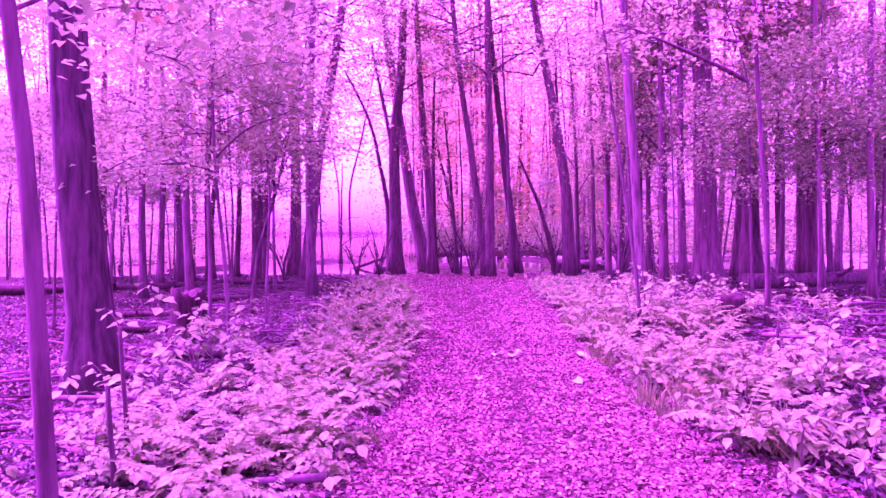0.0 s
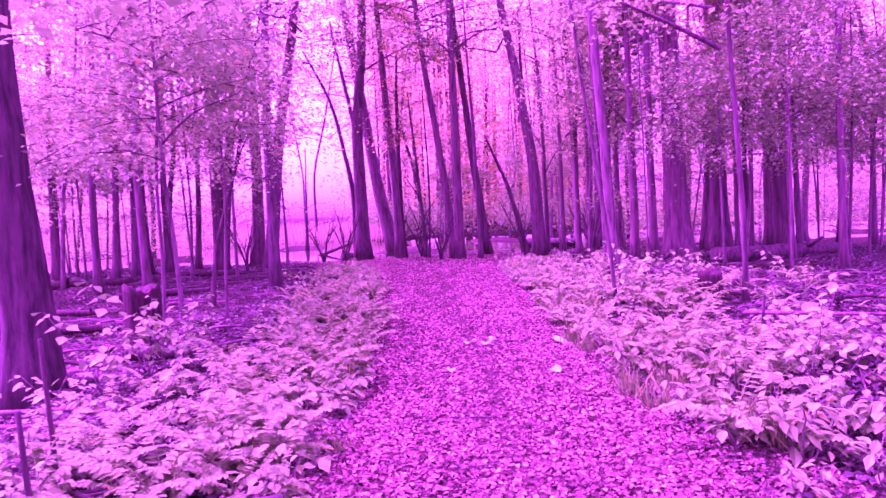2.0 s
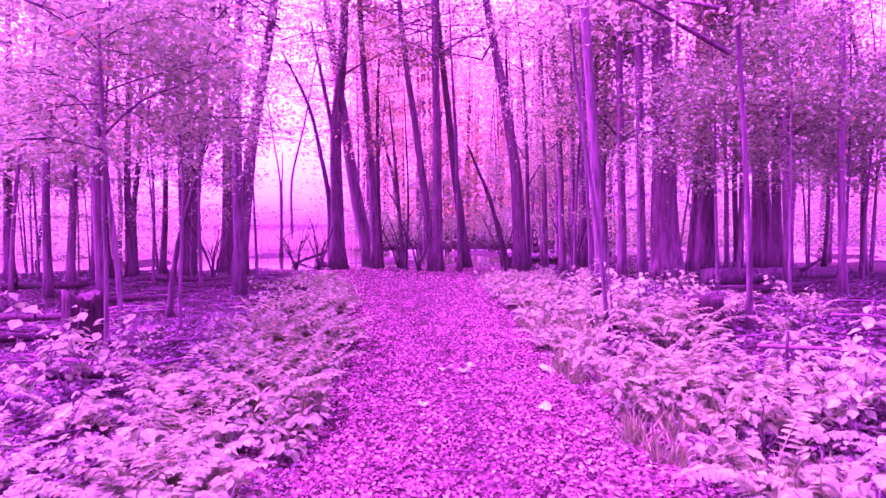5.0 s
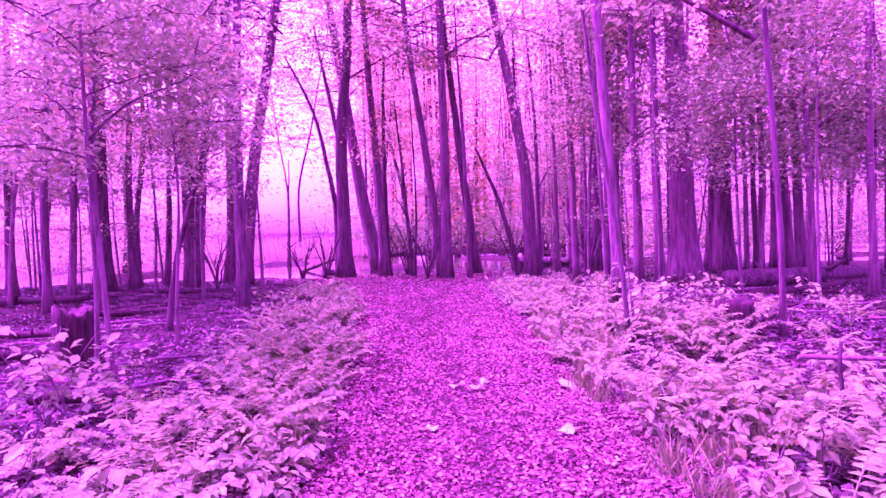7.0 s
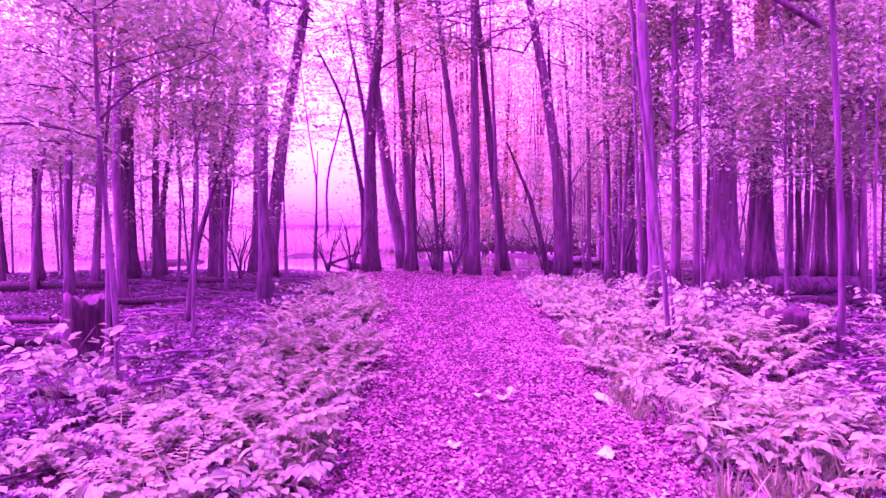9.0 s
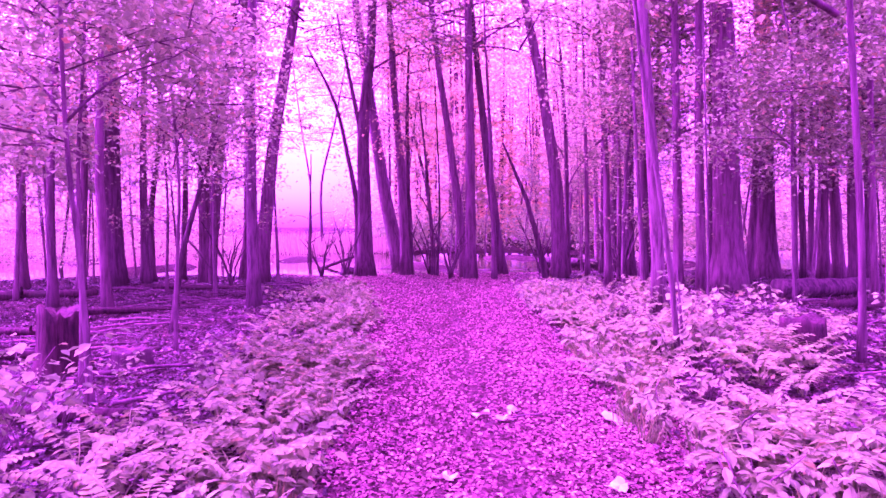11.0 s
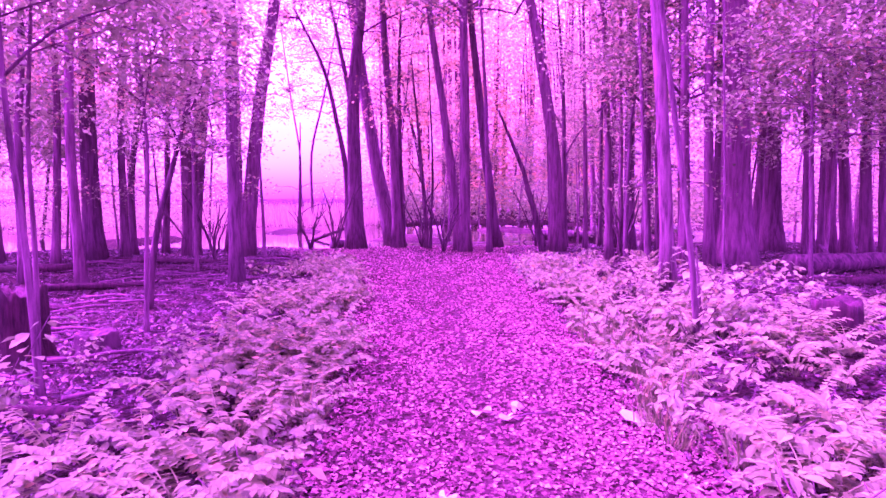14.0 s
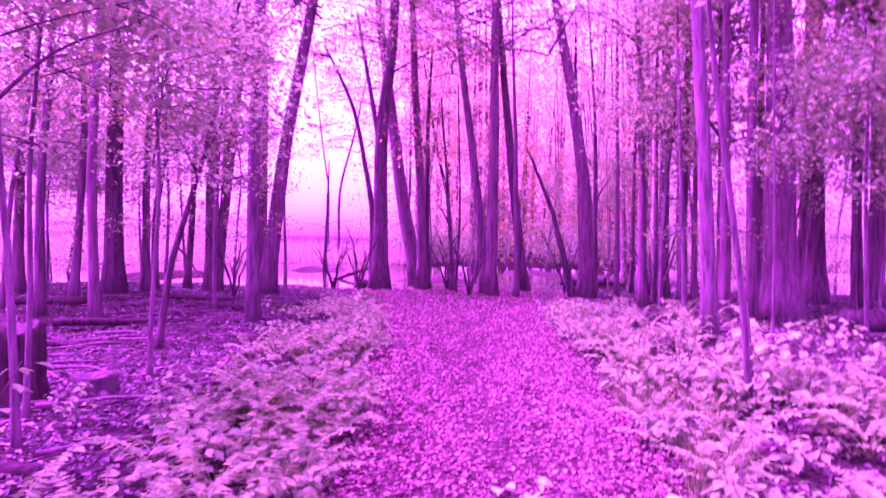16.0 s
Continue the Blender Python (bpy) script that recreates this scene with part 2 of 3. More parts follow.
def unit(rng, n, flatness=0.3):
    a = rng.uniform(0, 2 * np.pi, n)
    return np.stack((np.cos(a), np.sin(a), rng.normal(0, flatness, n)), 1)


# ---- crowns, built once each and shared ----
def crown_meshes(seed, low, high, reach, limbs, per_limb, size, material, thick=0.03):
    """Limbs round a stem between two heights, with flat sprays of leaves along them. Returns (limb mesh, leaf mesh)."""
    rng = np.random.default_rng(seed)
    tubes, at = [], []
    for k in range(limbs):
        h = low + (high - low) * rng.uniform() ** 0.9
        a = k * 2.4 + rng.uniform(-0.5, 0.5)
        taper = 1 - 0.55 * (h - low) / (high - low)
        length = reach * rng.uniform(0.55, 1.15) * taper
        rise = rng.uniform(0.15, 0.7)
        s = np.linspace(0, 1, 6)
        bend = rng.uniform(-0.35, 0.35)
        p = np.stack((np.cos(a + bend * s) * length * s, np.sin(a + bend * s) * length * s, h + rise * length * s - 0.25 * length * s * s), 1)
        tubes.append(tube(p, thick * (1 - s * 0.85) * length / 2.4 + 0.003, 5, 0.1, seed + k))
        for b in range(4):
            q = p[2 + b % 4]
            e = q + unit(rng, 1, 0.25)[0] * length * rng.uniform(0.25, 0.45)
            tubes.append(tube(np.array((q, (q + e) / 2 + (0, 0, 0.05), e)), (0.009, 0.007, 0.003), 4, 0, seed))
            m = per_limb // 4
            along = rng.uniform(0.0, 1.15, m)[:, None]
            at.append(q + (e - q) * along + rng.normal(0, 1, (m, 3)) * np.array((0.34, 0.34, 0.18)) * (0.5 + 0.25 * length))
    at = np.vstack(at)
    n = len(at)
    way = unit(rng, n, 0.35) - np.array((0, 0, 0.25))
    flat = np.array((0, 0, 1.0)) + rng.normal(0, 0.38, (n, 3))
    v, f = leaf_arrays(at, way, flat, size * rng.uniform(0.6, 1.25, n), 0.36, 0.12)
    return stem_mesh("limbs", tubes, BARK), mesh_from("leaves", v, f, material, False)


CROWNS = {
    "high": [crown_meshes(11 + k, 6.0, 15.5, 3.0, 24, 190, 0.12, m) for k, m in enumerate((CANOPY, CANOPY_GOLD, CANOPY))],
    "mid": [crown_meshes(21 + k, 3.2, 11.0, 2.2, 22, 175, 0.1, m) for k, m in enumerate((CANOPY, CANOPY, CANOPY_GOLD, CANOPY))],
    "spray": [crown_meshes(41 + k, 1.9, 4.8, 2.3, 14, 290, 0.085, BROAD, 0.011) for k in range(2)],
    "low": [crown_meshes(31 + k, 1.5, 6.0, 1.7, 22, 190, 0.08, m, 0.014) for k, m in enumerate((CANOPY, BROAD, CANOPY))],
}
COUNT = [0]


def tree(x, y, r, spine, crown="mid", bark=None, label="", top=None, name="tree", turn=None, limbs=()):
    """A tree: trunk through (height, sideways shift) pairs from the ground up, limbs, and a crown of leaves."""
    COUNT[0] += 1
    k = COUNT[0]
    rng = np.random.default_rng(500 + k)
    z0 = gz(x, y)
    hs, dx = [z0 - 0.15], [0.0]
    for h, d in spine:
        if h > z0 + 0.3:
            hs.append(h)
            dx.append(d)
    if top is None:
        top = {"high": 15.5, "mid": 11.0, "low": 6.0, "spray": 5.4, "": hs[-1]}[crown]
    if top > hs[-1] + 0.5:
        slope = (dx[-1] - dx[-2]) / (hs[-1] - hs[-2])
        dx.append(dx[-1] + slope * 0.6 * (top - hs[-1]))
        hs.append(top)
    near = r > 0.15 and y < 20
    z = np.linspace(hs[0], hs[-1], 34 if near else 18)
    px = np.interp(z, hs, dx)
    ker = np.array((0.25, 0.5, 0.25))
    for _ in range(3):
        px[1:-1] = np.convolve(px, ker, "valid")
    wig = np.cumsum(rng.normal(0, 0.012, len(z))) * min(1, 8 * r)
    pts = np.stack((px + wig - wig[0], np.cumsum(rng.normal(0, 0.02, len(z))) * min(1, 6 * r), z - z0), 1)
    g = (z - z0) / max(0.1, hs[-1] - z0)
    rad = r * (1 - 0.72 * np.clip(g, 0, 1)) * (1 + 0.55 * np.exp(-np.clip(z - z0, 0, 9) / (1.6 * r + 0.05)))
    trunk_v = tube(pts, rad, 28 if near else (14 if r > 0.1 else 8), 0.03 if near else 0.02, k, 0.035 if r > 0.1 else 0.01)
    bark = bark or BARK
    root = new(name)
    root.matrix_basis = pose(x, y, z0)
    if not label:
        if bark is BARK_PALE:
            label = "slender leaning tree with pale weathered bark"
        elif bark is BARK_DARK:
            label = "forest tree with dark damp bark and leafy limbs"
        elif r > 0.22:
            label = "stout old tree with deeply furrowed grey-brown bark"
        elif r < 0.06:
            label = "slender young tree with smooth grey bark and few leaves"
        else:
            label = "forest tree with grey-brown furrowed bark and thin leafy limbs"
    tagged(root, label, "tree", "trees of the wet wood")
    child("trunk", stem_mesh("trunk", [trunk_v], bark), root)
    for h0, azim, length, rise, rr in limbs:
        s = np.linspace(0, 1, 7)
        base = np.array([np.interp(h0, z - z0, pts[:, c]) for c in range(3)])
        p = base + np.stack((np.cos(radians(azim)) * length * s, np.sin(radians(azim)) * length * s, rise * s + 0.08 * length * np.sin(s * 5)), 1)
        child("branch", stem_mesh("branch", [tube(p, rr * (1 - 0.7 * s), 7, 0.05, k)], bark), root)
    if crown:
        lm, fm = CROWNS[crown][k % len(CROWNS[crown])]
        q = np.interp(0.6 * top, z, pts[:, 0])
        turn = rng.uniform(0, 360) if turn is None else turn
        m = pose(q, 0, -z0, 0, 0, turn)
        tagged(child("branchwork", lm, root, m), kind="stuff")
        tagged(child("crown", fm, root, m, "thin layered sprays of green and yellowing leaves"), kind="stuff")
    return root


# ---- ground and water ----
def graded(lo, hi, fine_lo, fine_hi, step, grow):
    v = list(np.arange(fine_lo, fine_hi, step))
    s, a = step, fine_hi
    while a < hi:
        v.append(a)
        s *= grow
        a += s
    v.append(hi)
    s, a = step, fine_lo
    while a > lo:
        s *= grow
        a -= s
        v.insert(0, max(a, lo))
    return np.array(v)


gx = graded(-1500, 1500, -9, 10, 0.2, 1.09)
gy = graded(-300, 2500, -4, 24, 0.22, 1.07)
mx_, my_ = np.meshgrid(gx, gy)
gv = np.stack((mx_, my_, land(mx_, my_)), -1).reshape(-1, 3)
nx, ny = len(gx), len(gy)
ii, jj = np.meshgrid(np.arange(nx - 1), np.arange(ny - 1))
q0 = (jj * nx + ii).ravel()
ground = new("ground", mesh_from("ground", gv, np.stack((q0, q0 + 1, q0 + nx + 1, q0 + nx), 1), GROUND))
tagged(ground, "leaf-strewn forest floor with a trodden path on a low bank", "ground", kind="structure")

PATH_LITTER = ground_material("trodden_litter", ((0.0, (0.03, 0.017, 0.015)), (0.35, (0.07, 0.039, 0.034)), (0.75, (0.135, 0.078, 0.066)), (1.0, (0.23, 0.143, 0.12))), 34.0)
py_ = np.arange(-8, 17, 0.22)
across = np.linspace(-1, 1, 15)
rows = []
for y in py_:
    w = path_half(y) * np.where(across < 0, 1.05 + 0.12 * np.sin(1.7 * y) + 0.09 * np.sin(4.1 * y) + 0.06 * np.sin(9.7 * y), 1.05 + 0.12 * np.sin(1.3 * y + 2) + 0.09 * np.sin(5.3 * y) + 0.06 * np.sin(11.3 * y))
    x = path_mid(y) + across * w
    rows.append(np.stack((x, np.full(15, y), land(x, np.full(15, y)) + 0.012 - 0.03 * (np.abs(across) > 0.99)), 1))
pv = np.vstack(rows)
ii, jj = np.meshgrid(np.arange(14), np.arange(len(py_) - 1))
q0 = (jj * 15 + ii).ravel()
path = new("path", mesh_from("path", pv, np.stack((q0, q0 + 1, q0 + 16, q0 + 15), 1), PATH_LITTER))
tagged(path, "trodden woodland path of dry crushed leaves", "path", kind="structure")

wv = np.array([(-62, 19, WATER_LEVEL), (62, 19, WATER_LEVEL), (62, 52, WATER_LEVEL), (-62, 52, WATER_LEVEL)])
water = new("water", mesh_from("water", wv, np.array([(0, 1, 2, 3)]), WATER, False))
tagged(water, "still dark pools reflecting the pale sky between trees", "water", kind="structure")


# ---- trees ----
tree(-1.88, 1.13, 0.038, ((1.18, -0.03), (1.82, -0.07), (2.31, -0.12),), "spray", bark=BARK)
tree(-4.11, 6.49, 0.241, ((1.25, -0.03), (2.84, -0.10), (3.96, -0.09),), "high", bark=BARK_DARK)
tree(-10.22, 21.08, 0.145, ((2.90, 0.09), (5.89, 0.15),), "mid")
tree(-2.85, 7.61, 0.031, ((1.30, -0.07), (2.09, -0.17), (2.48, -0.18),), "spray", bark=BARK_SMOOTH, limbs=((2.501, 10, 1.102, 0.848, 0.015), (2.543, 165, 0.763, 0.763, 0.013)))
tree(-5.74, 15.40, 0.097, ((1.36, -0.09), (3.09, -0.13), (5.44, 0.02),), "high")
tree(-7.34, 20.07, 0.230, ((2.81, -0.07), (6.86, 0.02),), "high")
tree(-3.82, 13.11, 0.057, ((1.16, 0.14), (2.28, 0.53),), "low", bark=BARK_DARK, limbs=((2.619, 150, 1.464, 1.695, 0.027), (2.619, 40, 0.462, 1.078, 0.023), (1.541, 20, 0.385, -0.462, 0.023)))
tree(-5.63, 22.63, 0.211, ((3.84, -0.12), (7.69, -0.16),), "high")
tree(-5.62, 22.72, 0.159, ((3.84, 0.39), (7.73, 0.84),), "high")
tree(-2.75, 14.70, 0.115, ((2.87, -0.01), (4.82, -0.00), (5.74, 0.07),), "high", bark=BARK_SMOOTH)
tree(-3.79, 21.05, 0.210, ((3.15, 0.32), (5.96, 0.76), (7.43, 1.06),), "high")
tree(-3.17, 20.33, 0.055, ((2.35, -0.04), (3.75, -0.04),), "", bark=BARK_SMOOTH)
tree(-4.26, 37.95, 0.100, ((2.72, 0.06), (5.34, 0.14),), "", label="bare dead trunk broken off at the top", bark=BARK_DARK, limbs=((2.2, 10, 1.362, 0.471, 0.021), (2.095, 172, 1.205, 0.367, 0.018), (0.838, 25, 1.886, 0.89, 0.031)))
tree(10.08, 34.18, 0.134, ((3.59, -0.12), (7.67, -0.22),), "", top=11.9)
tree(4.94, 16.86, 0.089, ((3.10, -0.05), (5.03, -0.13), (6.24, -0.25),), "mid")
tree(6.71, 20.37, 0.156, ((3.00, -0.07), (5.85, -0.00), (7.34, -0.07),), "high")
tree(2.95, 8.30, 0.022, ((0.50, -0.06), (1.02, -0.10),), "", bark=BARK_PALE)
tree(6.51, 14.29, 0.280, ((2.61, -0.04), (4.13, -0.09), (5.59, -0.13),), "high")
tree(10.14, 19.30, 0.300, ((2.95, -0.08), (5.16, -0.10), (7.27, -0.13),), "high", limbs=((2.114, 20, 0.566, 1.51, 0.038),))
tree(4.15, 7.25, 0.036, ((1.41, 0.02), (2.32, -0.09), (3.08, -0.14),), "mid")
tree(11.16, 17.69, 0.148, ((3.15, -0.20), (6.36, -0.45),), "mid")
tree(11.32, 18.52, 0.142, ((3.25, -0.07), (6.63, -0.09),), "high")
tree(5.72, 13.79, 0.092, ((2.77, -0.04), (5.17, -0.08),), "high")
tree(5.79, 16.94, 0.103, ((3.12, -0.02), (6.11, 0.05),), "mid")
tree(7.88, 12.05, 0.060, ((2.52, -0.09), (4.59, -0.15),), "high")
tree(-4.55, 23.23, 0.220, ((4.62, 0.14), (9.11, 0.02),), "high")
tree(5.40, 14.12, 0.100, ((3.45, -0.08), (6.33, -0.20),), "mid")
tree(9.70, 15.08, 0.119, ((4.22, -0.09), (6.65, -0.14),), "mid")
tree(7.96, 10.66, 0.070, ((3.58, -0.06), (5.41, -0.08),), "high")
tree(2.95, 21.33, 0.083, ((3.64, -0.06), (7.08, -0.21),), "", top=8.3)
tree(5.06, 22.56, 0.106, ((2.88, -0.11), (6.75, -0.42),), "", top=8.2)
tree(5.88, 21.74, 0.076, ((3.64, -0.06), (7.52, -0.18),), "", top=9.9)
tree(7.23, 24.50, 0.076, ((3.93, -0.02), (8.33, 0.10),), "", top=10.3)
tree(5.43, 17.57, 0.060, ((3.19, -0.05), (6.30, -0.11),), "", top=9.3)
tree(6.06, 16.90, 0.064, ((3.11, -0.02), (6.09, 0.10),), "mid")
tree(6.06, 15.69, 0.070, ((2.96, -0.02), (5.72, -0.11),), "mid")
tree(7.17, 16.45, 0.087, ((3.05, 0.02), (5.97, -0.03),), "mid")
tree(8.52, 15.33, 0.063, ((2.90, -0.05), (5.61, -0.14),), "mid")
tree(9.04, 15.60, 0.070, ((2.95, 0.03), (5.76, -0.09),), "mid")
tree(9.75, 14.68, 0.077, ((2.83, -0.09), (5.47, -0.19),), "mid")
tree(-7.20, 16.28, 0.097, ((2.53, 0.05), (5.70, 0.23),), "mid")
tree(-7.55, 18.38, 0.097, ((2.68, 0.18), (6.33, 0.23),), "mid")
tree(-6.75, 20.56, 0.110, ((2.84, -0.01), (7.01, 0.21),), "", top=10.2)
tree(-6.59, 23.32, 0.108, ((3.03, 0.19), (7.83, 0.27),), "", top=10.3)
tree(-0.92, 24.63, 0.260, ((2.53, -0.01), (4.68, -0.11), (5.98, 0.08), (6.84, 0.18), (8.61, 0.30),), "high", bark=BARK)
tree(-1.17, 24.79, 0.126, ((2.70, -0.02), (4.02, -0.39), (5.56, -0.63), (6.58, -1.14), (7.58, -1.64),), "", top=7.1)
tree(-0.99, 24.59, 0.144, ((3.07, -0.00), (4.86, -0.07), (5.96, -0.35), (6.82, -0.52), (8.57, -0.82),), "", top=8.7)
tree(0.48, 30.59, 0.311, ((2.11, -0.64), (4.61, -1.03), (6.00, -1.23), (8.14, -1.53), (10.33, -1.90),), "high")
tree(0.41, 24.93, 0.166, ((2.98, -0.05), (5.17, -0.30), (6.92, -0.37), (8.71, -0.47),), "high")
tree(0.60, 25.33, 0.119, ((3.91, -0.00), (5.42, 0.05), (7.80, 0.11),), "mid", top=8.0, bark=BARK_DARK)
tree(1.42, 24.62, 0.086, ((1.63, -0.12), (4.22, -0.36), (5.49, -0.52),), "", top=6.0, bark=BARK_DARK, limbs=((1.416, 20, 0.579, 0.837, 0.032), (2.06, 170, 0.515, 0.965, 0.032)))
tree(1.45, 23.95, 0.046, ((1.95, 0.11), (4.56, 0.04), (6.29, -0.02),), "", top=6.4, bark=BARK_DARK)
tree(2.27, 22.73, 0.141, ((1.61, -0.11), (4.03, -0.51), (5.64, -0.74), (6.43, -0.86), (8.07, -1.09),), "high")
tree(2.33, 21.94, 0.170, ((2.89, -0.02), (4.58, -0.01), (6.26, -0.02), (7.85, -0.03),), "high")
tree(3.73, 24.44, 0.160, ((2.62, -0.37), (4.95, -0.59), (6.80, -0.81), (8.55, -0.99),), "high")
tree(4.69, 21.84, 0.110, ((2.26, -0.62), (4.01, -1.37),), "", label="bare dead trunk broken off at the top", bark=BARK_DARK)
tree(5.08, 21.89, 0.203, ((2.93, -0.09), (4.60, -0.39), (6.27, -0.64), (7.86, -1.01),), "high")
tree(6.03, 24.53, 0.095, ((4.52, -0.06), (6.86, -0.20), (8.65, -0.40),), "high", top=9.6, limbs=((2.887, 20, 1.026, 1.54, 0.038), (3.849, 160, 0.77, 1.283, 0.032)))
tree(4.67, 14.04, 0.046, ((2.83, -0.12), (4.37, -0.20), (5.35, -0.26),), "", top=6.6, bark=BARK_SMOOTH)
tree(3.94, 11.42, 0.099, ((2.11, -0.11), (3.32, -0.22), (4.47, -0.33),), "high", bark=BARK_PALE)
tree(2.72, 7.95, 0.030, ((0.87, -0.07), (1.90, -0.25), (2.54, -0.34), (3.02, -0.43),), "", top=8.1, bark=BARK_PALE)
tree(4.00, 9.97, 0.017, ((1.97, -0.02), (3.01, -0.06),), "", top=6.0, bark=BARK_PALE)
tree(-2.95, 10.4, 0.028, ((1.0, 0.02), (2.1, 0.1), (3.0, 0.02),), "spray", bark=BARK_SMOOTH)
tree(-3.5, 8.9, 0.03, ((1.0, 0.05), (2.0, 0.0), (3.2, 0.1),), "spray", bark=BARK_SMOOTH)

rng = np.random.default_rng(77)


def scatter_trees(count, slope_lo, slope_hi, y_lo, y_hi, crown, r_lo, r_hi, near_gap=1.2):
    """More trees of the wood, set apart from the others, within a wedge seen from the path."""
    placed = [(o.location.x, o.location.y) for o in scene.objects if o.parent is None and o.get("category") == "tree"]
    made = 0
    for _ in range(count * 20):
        if made == count:
            break
        y = rng.uniform(y_lo, y_hi)
        x = y * rng.uniform(slope_lo, slope_hi)
        if any((x - a) ** 2 + (y - b) ** 2 < near_gap ** 2 for a, b in placed):
            continue
        placed.append((x, y))
        made += 1
        lean = rng.normal(0, 0.055)
        r = rng.uniform(r_lo, r_hi)
        young = crown in ("low", "spray")
        tree(x, y, r, ((2.2, lean * 2.2 + rng.normal(0, 0.08)), (4.5, lean * 4.5 + rng.normal(0, 0.2)), (7.0, lean * 7 + rng.normal(0, 0.35))), crown, BARK_SMOOTH if young else (BARK, BARK_DARK, BARK_SMOOTH)[made % 3],
             "slender young tree with smooth bark among the undergrowth" if young else "")


scatter_trees(9, -0.72, -0.22, 17, 36, "mid", 0.05, 0.13)
scatter_trees(11, -0.64, -0.22, 12, 28, "low", 0.025, 0.05)
scatter_trees(10, -0.60, -0.24, 15, 26, "spray", 0.025, 0.04)
scatter_trees(13, 0.26, 0.80, 15, 36, "mid", 0.06, 0.18)
scatter_trees(12, 0.24, 0.74, 15, 30, "low", 0.025, 0.05)
scatter_trees(9, 0.5, 0.82, 10, 19, "spray", 0.025, 0.04)
scatter_trees(6, 0.02, 0.28, 40, 50, "mid", 0.06, 0.16)
scatter_trees(3, -0.02, 0.22, 40, 49, "high", 0.08, 0.16)
scatter_trees(2, -0.14, -0.05, 46, 50, "high", 0.08, 0.11)
scatter_trees(5, 0.0, 0.27, 42, 50, "low", 0.03, 0.05)


def far_woods():
    """The far edge of the wood beyond the pools: stems and leaf masses too distant to count."""
    g = np.random.default_rng(5)
    tubes, at = [], []
    for k in range(270):
        y = g.uniform(52, 84)
        s = g.uniform(-0.95, 1.05) if k % 3 else g.uniform(0.0, 0.34)
        if -0.19 < s < -0.02:
            continue
        x = y * s
        h = g.uniform(14, 22)
        lean = g.normal(0, 0.6)
        p = np.array([(x + lean * q, y, gz(x, y) - 0.2 + h * q) for q in np.linspace(0, 1, 6)])
        if k % 3 == 0:
            tubes.append(tube(p, g.uniform(0.1, 0.22) * np.linspace(1, 0.3, 6), 6, 0, k))
        n = 560
        c = g.normal(0, 1, (9, 3)) * (2.6, 2.6, 0) + np.stack((np.full(9, x), np.full(9, y), h * g.uniform(0.08, 1.1, 9)), 1)
        at.append(c[g.integers(0, 9, n)] + g.normal(0, 1, (n, 3)) * (1.3, 1.3, 0.8))
    at = np.vstack(at)
    at = at[at[:, 2] > 0.3]
    n = len(at)
    v, f = leaf_arrays(at, unit(g, n, 0.4), np.array((0, 0, 1.0)) + g.normal(0, 0.5, (n, 3)), g.uniform(0.2, 0.4, n), 0.42, 0.1)
    root = new("far_woods", mesh_from("far_woods", v, f, CANOPY_GOLD, False))
    tagged(root, "distant wood of turning leaves beyond the pools", "woods", kind="stuff")
    tagged(child("stems", stem_mesh("stems", tubes, BARK), root), kind="stuff")


far_woods()


def thicket(seed, count, y_lo, y_hi, slope_lo, slope_hi, size, material, label):
    """Low leafy thicket at the back of the wood, too far to tell bush from bush."""
    g = np.random.default_rng(seed)
    at = []
    for k in range(count):
        y = g.uniform(y_lo, y_hi)
        x = y * g.uniform(slope_lo, slope_hi)
        c = np.array((x, y, gz(x, y) + 0.7))
        at.append(c + g.normal(0, 1, (300, 3)) * (1.1, 0.9, 0.6) + (0, 0, g.uniform(0, 1.4)))
    at = np.vstack(at)
    at = at[at[:, 2] > 0.0]
    n = len(at)
    v, f = leaf_arrays(at, unit(g, n, 0.4), np.array((0, 0, 1.0)) + g.normal(0, 0.5, (n, 3)), size * g.uniform(0.6, 1.3, n), 0.4, 0.1)
    tagged(new("thicket", mesh_from("thicket", v, f, material, False)), label, "thicket", kind="stuff")


thicket(15, 120, 45, 52, -0.02, 0.6, 0.16, BROAD, "pale leafy thicket on the far side of the pools")
thicket(16, 60, 27, 40, -0.85, -0.24, 0.12, CANOPY, "green thicket at the back of the wet wood")
thicket(17, 60, 25, 40, 0.34, 0.9, 0.12, CANOPY, "green thicket behind the trees on the rise")


def wood_behind():
    """The same wood goes on behind and beside the walker."""
    for k in range(16):
        a = radians(195 + 150 * k / 15)
        d = 7 + 5 * (k % 3)
        tree(d * math.cos(a) - 0.5, d * math.sin(a) - 3, 0.12 + 0.03 * (k % 4), ((4.0, 0.1),), "mid")


wood_behind()


